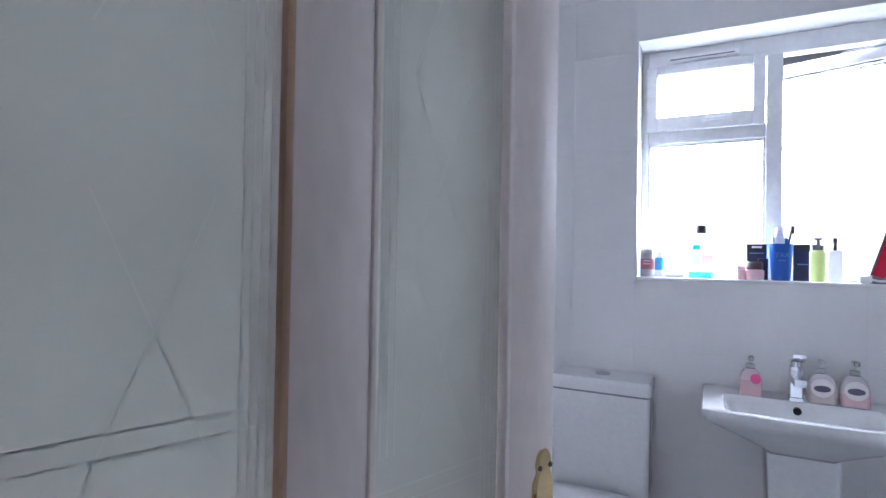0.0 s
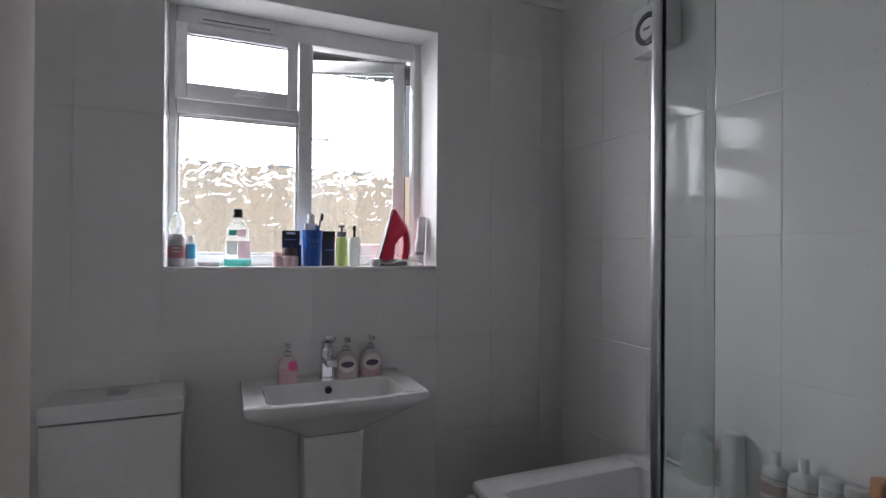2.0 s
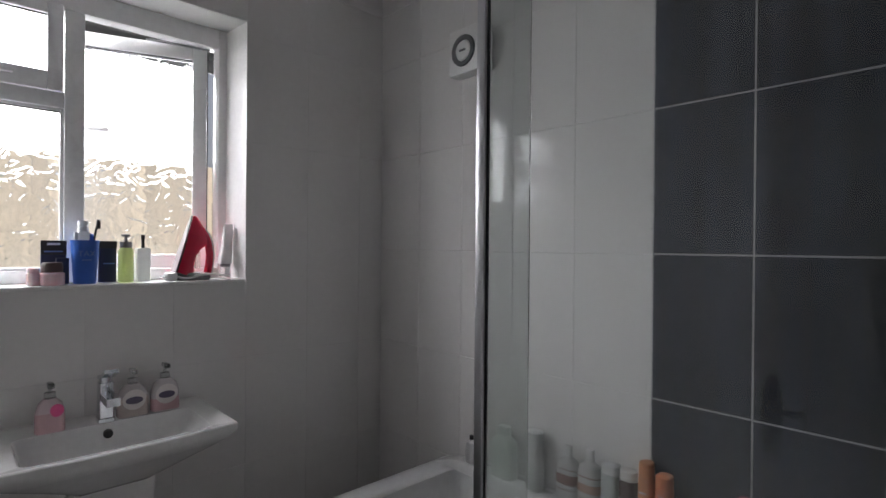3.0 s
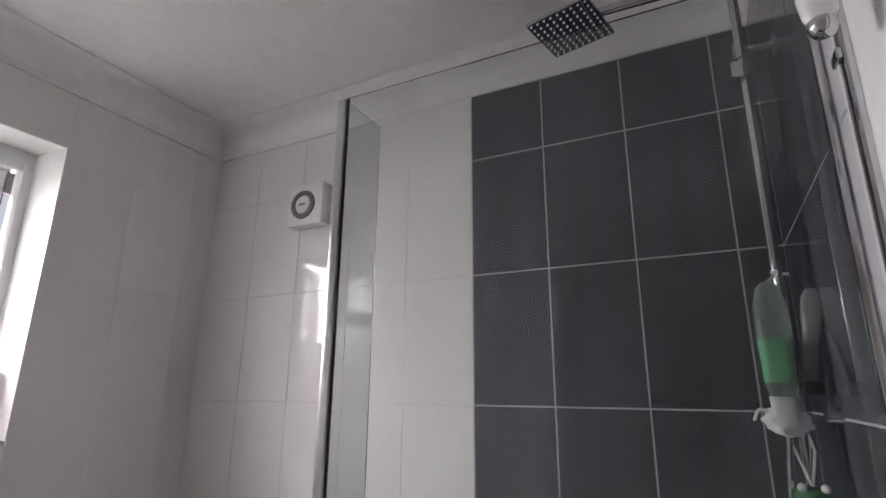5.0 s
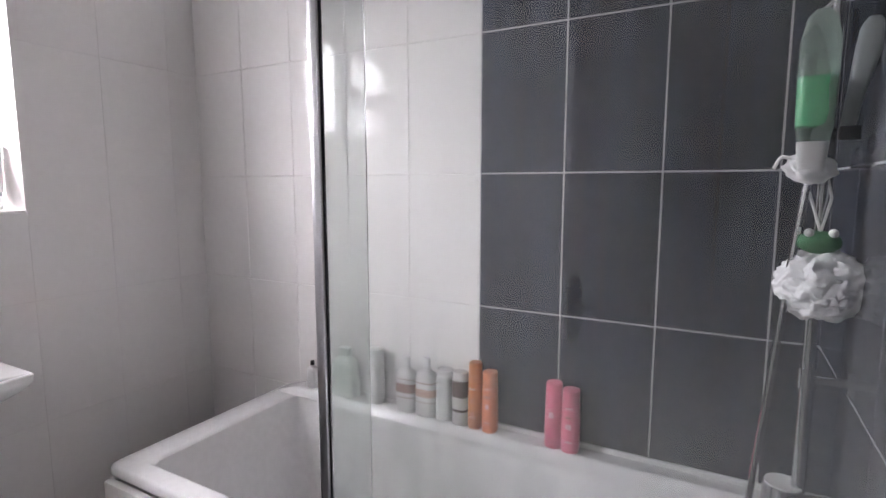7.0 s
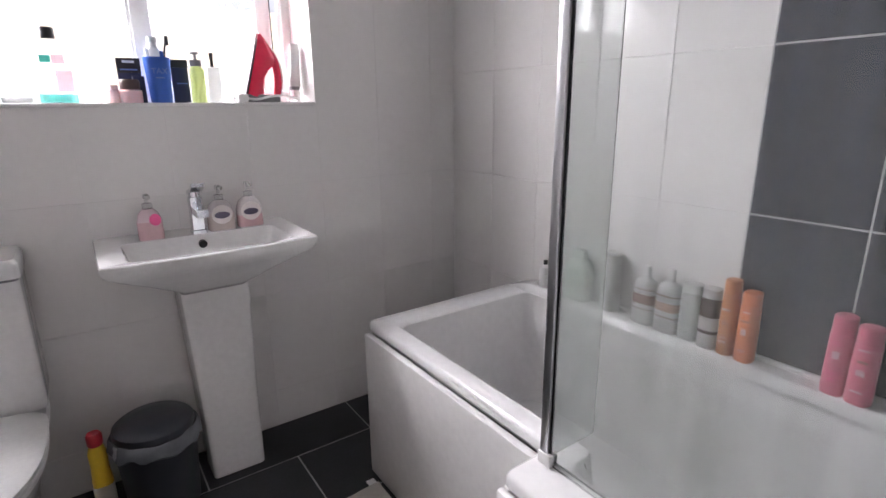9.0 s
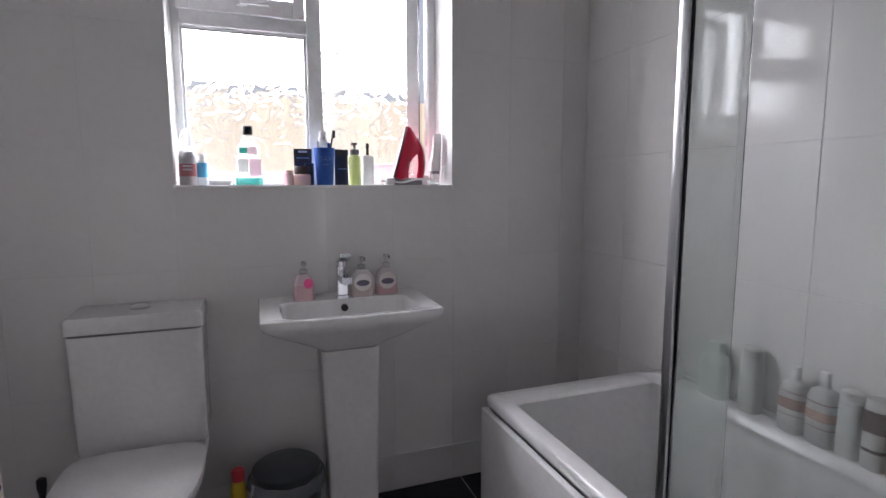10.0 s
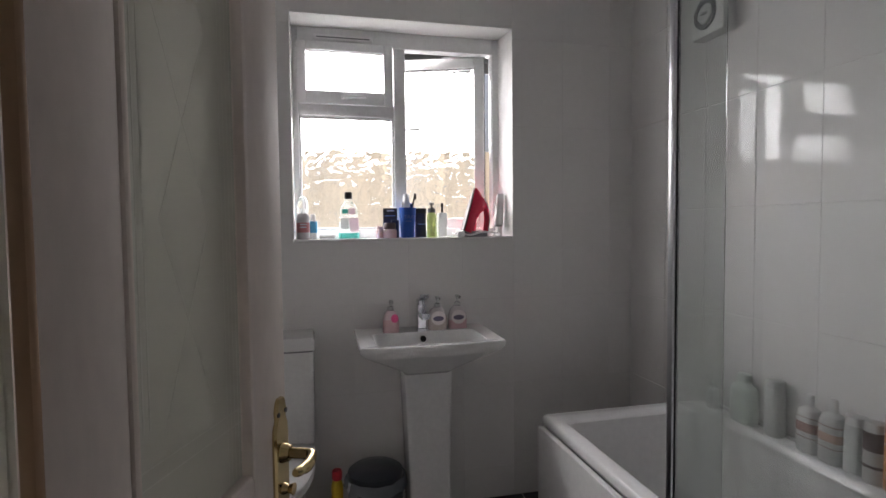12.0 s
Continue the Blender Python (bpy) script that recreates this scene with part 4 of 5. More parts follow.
def prints(th, x, y, marks, z=LEDGE):
    """Small printed blocks on the side of a bottle that faces the room."""
    for dz, w, h, m in marks:
        part("print", box(x - 0.0008, x + 0.0006, y - w / 2, y + w / 2, z + dz, z + dz + h, 0.0002), m, th, smooth=False)


G = "bottles on the bath rim"
bottle("conditioner_bottle", 1.597, 1.937, 0.175, 0.100, 0.055, "palegreen", "large pale green bottle on the bath rim", cap="palegreen", capr=0.5, group=G)
bottle("shampoo_bottle", 1.599, 1.807, 0.190, 0.062, 0.050, "greygreen", "tall grey-green bottle on the bath rim", cap="greygreen", neck=False, group=G)
bottle("lotion_bottle", 1.597, 1.678, 0.180, 0.070, 0.052, "milky", "white bottle with a brown label on the bath rim", capr=0.32, bands=((0.44, 0.64, "brown_label"), (0.33, 0.345, "brown_label"), (0.74, 0.755, "brown_label")), group=G)
bottle("lotion_bottle", 1.596, 1.601, 0.190, 0.072, 0.054, "milky", "taller white bottle with a brown label on the bath rim", capr=0.34, bands=((0.42, 0.58, "tan_label"), (0.30, 0.315, "brown_label"), (0.70, 0.72, "brown_label")), group=G)
bottle("shampoo_bottle", 1.600, 1.535, 0.165, 0.058, 0.046, "greygreen", "plain grey bottle on the bath rim", cap="milky", neck=False, group=G)
bottle("hair_mask_tube", 1.590, 1.476, 0.170, 0.050, 0.044, "milky", "pale tube with a dark brown top label", cap="milky", neck=False, caph=0.14, bands=((0.62, 0.98, "dark_label"), (0.30, 0.36, "dark_label")), group=G)
prints(bottle("body_wash_bottle", 1.592, 1.426, 0.207, 0.040, 0.046, "amber", "tall amber-orange bottle on the bath rim", cap="amber", neck=False, caph=0.2, bands=((0.98, 0.99, "brown_label"),), group=G), 1.5687, 1.426, ((0.035, 0.020, 0.006, "jar_pink"), (0.048, 0.014, 0.004, "jar_pink"), (0.085, 0.012, 0.010, "brown_label"), (0.125, 0.022, 0.004, "pale_print")))
prints(bottle("body_wash_bottle", 1.590, 1.376, 0.187, 0.044, 0.050, "orange", "bright orange bottle on the bath rim", cap="orange", neck=False, caph=0.2, bands=((0.98, 0.99, "brown_label"),), group=G), 1.5647, 1.376, ((0.030, 0.018, 0.005, "jar_pink"), (0.075, 0.012, 0.016, "jar_pink"), (0.110, 0.022, 0.005, "brown_label"), (0.135, 0.018, 0.004, "jar_pink")))
prints(bottle("pink_bottle", 1.592, 1.180, 0.190, 0.048, 0.048, "pink", "slim pink bottle with white print on the bath rim", cap="pink", neck=False, caph=0.22, bands=((0.985, 0.995, "magenta"),), group=G), 1.5677, 1.180, ((0.035, 0.016, 0.006, "magenta"), (0.052, 0.022, 0.005, "magenta"), (0.090, 0.014, 0.018, "jar_pink"), (0.125, 0.020, 0.004, "magenta")))
prints(bottle("pink_bottle", 1.588, 1.130, 0.180, 0.050, 0.050, "pink", "pink bottle leaning close to its pair on the bath rim", cap="pink", neck=False, caph=0.22, bands=((0.985, 0.995, "magenta"),), group=G), 1.5627, 1.130, ((0.030, 0.022, 0.005, "jar_pink"), (0.070, 0.016, 0.014, "jar_pink"), (0.100, 0.020, 0.006, "brown_label"), (0.128, 0.022, 0.004, "jar_pink")))
bottle("face_wash_bottle", 1.594, 2.09, 0.100, 0.040, 0.040, "milky", "small white bottle with a dark cap in the bath corner", cap="black", capr=0.35, group=G)

# ---- on the basin ----
def dispenser(x, y, h, w, d, material, label, oval="", pump="clear_plastic", soap="soap_rose", fill=0.42):
    z = 0.8418
    th = thing("soap_dispenser", (x, y, z), label, "soap dispenser", "dispensers on the basin")
    bh = h * 0.68
    body = part("body", loft([rrect(x - w / 2 * s, x + w / 2 * s, y - d / 2 * s, y + d / 2 * s, z + bh * t, d / 2 * s * 0.8, 5) for t, s in ((0, 0.92), (0.03, 1), (0.6, 0.98), (0.85, 0.8), (1.0, 0.42))]), material, th, shadow=False)
    part("liquid", loft([rrect(x - w / 2 * s, x + w / 2 * s, y - d / 2 * s, y + d / 2 * s, z + bh * t, d / 2 * s * 0.8, 5) for t, s in ((0.02, 0.985), (0.04, 1.008), (fill - 0.02, 0.995), (fill, 0.97))]), soap, body, "pink soap")
    part("collar", lathe(x, y, [(0.014, z + bh), (0.014, z + bh + 0.016)]), pump, th)
    part("stem", lathe(x, y, [(0.005, z + bh + 0.016), (0.005, z + h - 0.012)]), pump, th)
    part("spout", box(x - 0.008, x + 0.008, y - 0.034, y + 0.010, z + h - 0.013, z + h, 0.003), pump, th)
    if oval:
        fy = y - d / 2 - 0.0012
        ring = [(x + 0.032 * math.cos(a), z + bh * 0.54 + 0.031 * math.sin(a)) for a in [2 * math.pi * k / 28 for k in range(28)]]
        lb = part("label", loft([[(u, fy + k, v) for u, v in ring] for k in (0.0, 0.0012)]), oval, body, "white oval label")
        ring = [(x + 0.024 * math.cos(a), z + bh * 0.52 + 0.011 * math.sin(a)) for a in [2 * math.pi * k / 24 for k in range(24)]]
        part("print", loft([[(u, fy + k, v) for u, v in ring] for k in (-0.0008, 0.0002)]), "print_plum", lb)
    else:
        ring = [(x + 0.014 + 0.016 * math.cos(a), z + bh * 0.66 + 0.018 * math.sin(a)) for a in [2 * math.pi * k / 24 for k in range(24)]]
        part("label", loft([[(u, y - d / 2 - 0.001 + k, v) for u, v in ring] for k in (0.0, 0.0012)]), "magenta", body, "round magenta label")
    return th


dispenser(0.405, 2.600, 0.140, 0.070, 0.042, "soap_pink", "pale pink pump soap bottle with a round magenta label", fill=0.60)
dispenser(0.612, 2.610, 0.146, 0.084, 0.046, "soap_clear", "clear pump soap dispenser with a white oval label", oval="soap_label", soap="soap_pale", fill=0.6)
dispenser(0.704, 2.612, 0.150, 0.082, 0.046, "soap_clear", "pink pump soap dispenser with a white oval label", oval="soap_label")

# ---- on the window sill ----
SY, SZ = 2.768, WZ0
S = "toiletries on the window sill"
aer = thing("air_freshener", (0.043, SY, SZ), "red and grey air freshener can with a clear cap", "spray can", S)
part("can", lathe(0.043, SY - 0.012, [(0.026, SZ), (0.028, SZ + 0.004), (0.028, SZ + 0.100), (0.022, SZ + 0.114)]), "can_grey", aer)
part("label", lathe(0.043, SY - 0.012, [(0.0284, SZ + 0.030), (0.0286, SZ + 0.031), (0.0286, SZ + 0.072), (0.0284, SZ + 0.073)]), "dark_red", aer, "dark red printed band")
for zz in (0.050, 0.062):
    part("print", box(0.030, 0.058, SY - 0.0412, SY - 0.0395, SZ + zz, SZ + zz + 0.006, 0.0004), "pale_print", aer, smooth=False)
part("nozzle", lathe(0.043, SY - 0.012, [(0.011, SZ + 0.114), (0.010, SZ + 0.135)]), "white_plastic", aer)
part("cap", lathe(0.043, SY - 0.012, [(0.024, SZ + 0.116), (0.025, SZ + 0.15), (0.018, SZ + 0.18), (0.006, SZ + 0.192)]), "clear_plastic", aer, "clear domed cap", shadow=False)
bottle("small_lotion_bottle", 0.085, 2.780, 0.110, 0.026, 0.036, "milky", "small blue and white bottle on the window sill", z=SZ, capr=0.6, bands=((0.30, 0.85, "cyan"),), group=S)
dish = thing("soap_dish", (0.150, 2.765, SZ), "shallow white plastic dish on the window sill", "dish", S)
part("dish", loft([rrect(0.112, 0.182, 2.742, 2.790, SZ, 0.01), rrect(0.108, 0.186, 2.738, 2.794, SZ + 0.016, 0.012), rrect(0.111, 0.183, 2.741, 2.791, SZ + 0.016, 0.012), rrect(0.115, 0.179, 2.745, 2.787, SZ + 0.004, 0.01)]), "white_plastic", dish)
mw = thing("mouthwash_bottle", (0.242, SY, SZ), "clear mouthwash bottle, teal liquid low in it, black cap", "bottle", S)
mb = part("bottle", loft([rrect(0.242 - w, 0.242 + w, SY - d, SY + d, SZ + z, min(w, d) * 0.7) for z, w, d in ((0, 0.044, 0.028), (0.004, 0.047, 0.030), (0.07, 0.045, 0.029), (0.085, 0.034, 0.024), (0.10, 0.040, 0.026), (0.135, 0.038, 0.025), (0.155, 0.026, 0.02), (0.170, 0.014, 0.014), (0.178, 0.014, 0.014))]), "clear_plastic", mw, shadow=False)
part("liquid", loft([rrect(0.242 - w, 0.242 + w, SY - d, SY + d, SZ + z, min(w, d) * 0.7) for z, w, d in ((0.003, 0.042, 0.026), (0.026, 0.043, 0.027))]), "teal", mb, "teal mouthwash")
part("label", box(0.243, 0.284, SY - 0.0315, SY - 0.030, SZ + 0.030, SZ + 0.092, 0.0005), "pink_label", mb, "pink label", smooth=False)
part("label", box(0.206, 0.240, SY - 0.0315, SY - 0.030, SZ + 0.045, SZ + 0.092, 0.0005), "milky", mb, "pale label", smooth=False)
part("neck_label", box(0.212, 0.238, SY - 0.0285, SY - 0.026, SZ + 0.112, SZ + 0.132, 0.0005), "teal", mb, "teal neck label", smooth=False)
part("neck_label", box(0.240, 0.270, SY - 0.0285, SY - 0.026, SZ + 0.108, SZ + 0.135, 0.0005), "pink_label", mb, "pink neck label", smooth=False)
part("cap", lathe(0.242, SY, [(0.017, SZ + 0.178), (0.017, SZ + 0.206), (0.015, SZ + 0.209)], 18), "black", mw, "black screw cap")
for jx, jr, jm in ((0.378, 0.017, "jar_pink"), (0.424, 0.032, "jar_pink")):
    jar = thing("cream_jar", (jx, 2.745, SZ), "small pink glass cream jar on the window sill", "jar", S)
    part("jar", lathe(jx, 2.742, [(jr * 0.92, SZ), (jr, SZ + 0.004), (jr, SZ + 0.036), (jr * 0.8, SZ + 0.04)]), jm, jar)
    part("lid", lathe(jx, 2.742, [(jr * 0.85, SZ + 0.0402), (jr * 0.88, SZ + 0.030 + jr), (jr * 0.75, SZ + 0.034 + jr * 1.1)]), "dark_label" if jx > 0.4 else "jar_pink", jar)
bx = thing("cosmetics_packet", (0.433, 2.80, SZ), "navy hanging packet with a pale printed top", "packet", S)
pk = part("packet", box(0.402, 0.467, 2.802, 2.818, SZ, SZ + 0.136, 0.003), "navy", bx)
part("header", box(0.4015, 0.4675, 2.8005, 2.8022, SZ + 0.092, SZ + 0.1365, 0.0005), "black", pk, "black printed header", smooth=False)
part("hang_hole", box(0.418, 0.451, 2.7985, 2.8006, SZ + 0.122, SZ + 0.129, 0.0005), "pale_print", pk, smooth=False)
part("print", box(0.410, 0.458, 2.7985, 2.8006, SZ + 0.100, SZ + 0.104, 0.0004), "dim_print", pk, smooth=False)
tb = thing("cosmetics_box", (0.470, 2.775, SZ), "small navy box leaning by the blue tumbler", "box", S)
part("box", box(0.438, 0.471, 2.775, 2.795, SZ, SZ + 0.082, 0.002), "navy", tb)
cup = thing("toothbrush_tumbler", (0.511, 2.765, SZ), "blue plastic tumbler holding toothbrushes and a tube", "tumbler", S)
CX, CY = 0.511, 2.768
cb = part("tumbler", lathe(CX, CY, [(0.029, SZ), (0.031, SZ + 0.004), (0.0385, SZ + 0.130), (0.0395, SZ + 0.138), (0.0370, SZ + 0.138), (0.0295, SZ + 0.012)], 32), "blue", cup)
fc = bpy.data.curves.new("word", "FONT")
fc.body, fc.size, fc.extrude, fc.align_x = "TAX", 0.024, 0.0006, "CENTER"
fo = bpy.data.objects.new("word", fc)
scene.collection.objects.link(fo)
bpy.context.view_layer.update()
me = bpy.data.meshes.new_from_object(fo)
bpy.data.objects.remove(fo)
bm = bmesh.new()
bm.from_mesh(me)
for v in bm.verts:
    a, r = v.co.x / 0.037, 0.0376 + v.co.z
    v.co = Vector((CX + r * math.sin(a), CY - r * math.cos(a) - 0.0004, SZ + 0.088 + v.co.y))
part("lettering", bm, "dim_print", cb, "pale blue lettering", smooth=False)
part("print", box(CX - 0.012, CX + 0.012, CY - 0.0362, CY - 0.0335, SZ + 0.074, SZ + 0.078), "dim_print", cb, smooth=False)
tube_t = thing("toothpaste_tube", (0.51, 2.775, SZ + 0.02), "white toothpaste tube standing in the tumbler", "tube", S)
part("tube", loft([rrect(0.507 - w, 0.507 + w, 2.778 - d, 2.778 + d, SZ + z, min(w, d) * 0.8) for z, w, d in ((0.014, 0.016, 0.006), (0.10, 0.018, 0.013), (0.160, 0.019, 0.017), (0.168, 0.014, 0.014))]), "milky", tube_t)
part("cap", lathe(0.507, 2.778, [(0.016, SZ + 0.168), (0.0155, SZ + 0.178), (0.0135, SZ + 0.179), (0.0135, SZ + 0.184), (0.015, SZ + 0.185), (0.014, SZ + 0.200)], 20), "white_plastic", tube_t)
for k, (x0, x1, zt, m) in enumerate(((0.529, 0.546, 0.205, "black"), (0.520, 0.527, 0.160, "blue"), (0.492, 0.486, 0.165, "white_plastic"))):
    tbs = thing("toothbrush", (x0, 2.77, SZ + 0.02), f"{m.replace('_plastic', '')} toothbrush standing in the blue tumbler", "toothbrush", S)
    part("handle", tube([(x0 - 0.006, 2.775, SZ + 0.014), (x0, 2.772, SZ + 0.10), (x1, 2.768, SZ + zt)], [0.005, 0.004, 0.003], 8), m, tbs)
    part("bristles", box(x1 - 0.005, x1 + 0.005, 2.756, 2.767, SZ + zt - 0.030, SZ + zt - 0.002, 0.001), m, tbs)
nb = thing("cosmetics_packet", (0.590, 2.79, SZ), "navy hanging packet beside the blue tumbler", "packet", S)
pn2 = part("packet", box(0.553, 0.604, 2.796, 2.812, SZ, SZ + 0.136, 0.003), "navy", nb)
part("header", box(0.5525, 0.6045, 2.7945, 2.7962, SZ + 0.112, SZ + 0.1365, 0.0005), "black", pn2, "black printed header", smooth=False)
part("print", box(0.566, 0.598, 2.7940, 2.7962, SZ + 0.060, SZ + 0.064, 0.0004), "dim_print", pn2, smooth=False)
gr = thing("face_wash_bottle", (0.626, 2.770, SZ), "lime green pump bottle on the window sill", "bottle", S)
part("body", lathe(0.626, 2.772, [(0.021, SZ), (0.023, SZ + 0.004), (0.023, SZ + 0.105), (0.016, SZ + 0.115)]), "lime", gr)
part("collar", lathe(0.626, 2.772, [(0.018, SZ + 0.1152), (0.018, SZ + 0.135)]), "grey", gr)
part("pump", box(0.614, 0.634, 2.750, 2.785, SZ + 0.152, SZ + 0.160, 0.002), "grey", gr)
part("stem", lathe(0.626, 2.772, [(0.005, SZ + 0.135), (0.005, SZ + 0.153)], 10), "grey", gr)
wt = thing("lotion_bottle", (0.677, 2.772, SZ), "square white bottle with a thin dark pump", "bottle", S)
part("body", loft([rrect(0.677 - w, 0.677 + w, 2.775 - w, 2.775 + w, SZ + z, 0.006) for z, w in ((0, 0.019), (0.003, 0.021), (0.110, 0.021), (0.114, 0.018))]), "milky", wt)
part("pump", lathe(0.677, 2.775, [(0.006, SZ + 0.114), (0.005, SZ + 0.14), (0.0065, SZ + 0.142), (0.0065, SZ + 0.160)], 12), "black", wt)

iron = thing("steam_iron", (0.845, 2.77, SZ), "red steam iron standing on its heel", "iron", S)
sole = Vector((0.783, 0, SZ + 0.030)), Vector((0.850, 0, SZ + 0.240))


def iron_ring(t, out, half):
    """A slice of the iron across its length, at a share t from heel to tip."""
    p = sole[0].lerp(sole[1], t)
    return [(p.x + out * a * 0.95, 2.772 + half * b, p.z - out * a * 0.30) for a, b in ((0, -1), (0, 1), (0.45, 0.95), (0.8, 0.7), (1, 0.3), (1, -0.3), (0.8, -0.7), (0.45, -0.95))]


half = lambda t: 0.052 * max(0.04, 1 - t ** 2.4) ** 0.75
part("soleplate", loft([iron_ring(t, 0.007, half(t) * 1.03) for t in [k / 14 for k in range(15)]]), "sole", iron, "grey metal soleplate")
rd = [(0.0, 0.068), (0.08, 0.066), (0.2, 0.058), (0.35, 0.054), (0.48, 0.062), (0.6, 0.080), (0.7, 0.082), (0.8, 0.064), (0.92, 0.036), (1.0, 0.012)]
bm = loft([[(x + 0.009, y, z) for x, y, z in iron_ring(t, o, half(t) * 0.95)] for t, o in rd])
part("body", bm, "iron_red", iron, "glossy red body")
hl = smooth_line([(0.872, 2.772, SZ + 0.196), (0.900, 2.772, SZ + 0.172), (0.917, 2.772, SZ + 0.135), (0.922, 2.772, SZ + 0.080), (0.914, 2.772, SZ + 0.022)], 6)
part("handle", tube(hl, 0.016, 12), "iron_red", iron, "red arched handle")
part("grip", tube([p + Vector((0.0065, 0, 0.002)) for p in hl[4:]], 0.0125, 12), "can_grey", iron, "grey outer grip")
iron.matrix_world = pose(0.828, 2.775, SZ, 0, 0, -7) @ Matrix.Diagonal((0.88, 0.90, 0.97, 1))
part("heel", box(0.790, 0.918, 2.728, 2.816, SZ, SZ + 0.028, 0.008), "grey", iron, "grey heel rest")
part("water_tank", box(0.862, 0.884, 2.752, 2.792, SZ + 0.040, SZ + 0.110, 0.010), "clear_plastic", iron, "clear water tank", shadow=False)
plug = thing("mains_plug", (0.745, 2.745, SZ), "white three-pin plug lying on the window sill", "plug", S)
part("body", box(0.738, 0.775, 2.725, 2.768, SZ, SZ + 0.030, 0.008), "white_plastic", plug)
for dy in (2.735, 2.757):
    part("pin", box(0.724, 0.739, dy - 0.003, dy + 0.003, SZ + 0.012, SZ + 0.017, 0.001), "chrome", plug)
flex = thing("iron_flex", (0.85, 2.72, SZ), "white mains cable coiled round the iron", "cable", S)
part("cable", tube(smooth_line([(0.776, 2.745, SZ + 0.014), (0.80, 2.716, SZ + 0.010), (0.86, 2.712, SZ + 0.022), (0.92, 2.714, SZ + 0.018), (0.955, 2.74, SZ + 0.008), (0.94, 2.80, SZ + 0.006), (0.925, 2.775, SZ + 0.02)], 8), 0.004, 8), "white_plastic", flex)
sp = thing("lotion_tube", (0.962, 2.79, SZ), "pale crumpled plastic tube standing on its cap beside the iron", "tube", S)
part("cap", loft([rrect(0.958 - w, 0.958 + w, 2.785 - w, 2.785 + w, SZ + z, w * 0.9) for z, w in ((0, 0.018), (0.004, 0.019), (0.044, 0.018))]), "clear_plastic", sp, "clear round cap", shadow=False)
part("ring", lathe(0.958, 2.785, [(0.0185, SZ + 0.0445), (0.0195, SZ + 0.046), (0.0195, SZ + 0.054), (0.0185, SZ + 0.056)], 18), "grey", sp, "dark collar ring")
rows = []
for k in range(13):
    t = k / 12
    w, d = 0.023 - 0.006 * t, 0.020 * (1 - t) + 0.004
    rows.append([(x + 0.004 * noise.noise(Vector((x * 60, y * 60, z * 45))), y + 0.004 * noise.noise(Vector((x * 60, y * 60, z * 45 + 9))), z) for x, y, z in
                 [tuple(p) for p in rrect(0.958 + 0.012 * t - w, 0.958 + 0.012 * t + w, 2.785 - d, 2.785 + d, SZ + 0.056 + 0.150 * t, min(w, d) * 0.8, 5)]])
part("body", loft(rows), "pale_clear", sp, "crumpled translucent tube")

# ---- on the floor ----
bin_ = thing("waste_bin", (0.318, 2.49, 0), "dark plastic pedal bin with a clear bag under its lid", "bin")
part("body", lathe(0.318, 2.49, [(0.095, 0.0), (0.100, 0.006), (0.116, 0.262), (0.118, 0.268)], 36), "bin_plastic", bin_)
bg = bmesh.new()
rows = []
for k, (r, z) in enumerate(((0.122, 0.232), (0.130, 0.240), (0.128, 0.258), (0.124, 0.275), (0.119, 0.282))):
    rows.append([(0.318 + (r + 0.010 * noise.noise(Vector((math.cos(a) * 3, math.sin(a) * 3, z * 30)))) * math.cos(a), 2.49 + (r + 0.010 * noise.noise(Vector((math.cos(a) * 3, math.sin(a) * 3, z * 30)))) * math.sin(a),
                  z + 0.018 * noise.noise(Vector((math.cos(a) * 2.5, math.sin(a) * 2.5, 4 + k * 0.1))) * (k < 2)) for a in [2 * math.pi * i / 56 for i in range(56)]])
part("bag", loft(rows, cap=(False, False)), "bag", bin_, "crumpled clear bin bag", shadow=False)
part("lid", lathe(0.318, 2.49, [(0.112, 0.275), (0.115, 0.282), (0.112, 0.300), (0.095, 0.312), (0.05, 0.319), (0.0, 0.321)], 36), "bin_plastic", bin_, "domed dark lid")
bl = thing("bleach_bottle", (0.163, 2.52, 0), "yellow bleach bottle with a red cap", "bottle")
part("bottle", loft([rrect(0.163 - w, 0.163 + w, 2.52 - d, 2.52 + d, z, min(w, d) * 0.9) for z, w, d in ((0, 0.026, 0.024), (0.006, 0.028, 0.026), (0.14, 0.0275, 0.0255), (0.19, 0.024, 0.022), (0.235, 0.025, 0.022), (0.262, 0.018, 0.018))]), "yellow", bl)
part("label", loft([rrect(0.163 - 0.0286, 0.163 + 0.0286, 2.52 - 0.0266, 2.52 + 0.0266, z, 0.023) for z in (0.03, 0.13)], cap=(False, False)), "milky", bl, "pale printed label")
part("cap", lathe(0.163, 2.52, [(0.019, 0.262), (0.021, 0.266), (0.021, 0.295), (0.017, 0.302)], 20), "red", bl, "red child-proof cap")
tbh = thing("toilet_brush", (-0.372, 2.5, 0), "white toilet brush holder with a dark handle", "toilet brush")
part("holder", lathe(-0.372, 2.50, [(0.050, 0), (0.052, 0.005), (0.044, 0.14), (0.036, 0.21), (0.014, 0.222)]), "white_plastic", tbh)
part("handle", lathe(-0.372, 2.50, [(0.009, 0.222), (0.009, 0.34), (0.013, 0.36), (0.013, 0.385), (0.008, 0.39)], 14), "black", tbh, "dark handle")
bmat = thing("bath_mat", (0.75, 1.85, 0), "beige bath mat rumpled against the bath panel", "bath mat")
mb2 = bmesh.new()
NX, NY = 24, 40
x0, x1, y0, y1 = 0.40, 0.918, 1.55, 2.168
grid = [[None] * (NY + 1) for _ in range(NX + 1)]
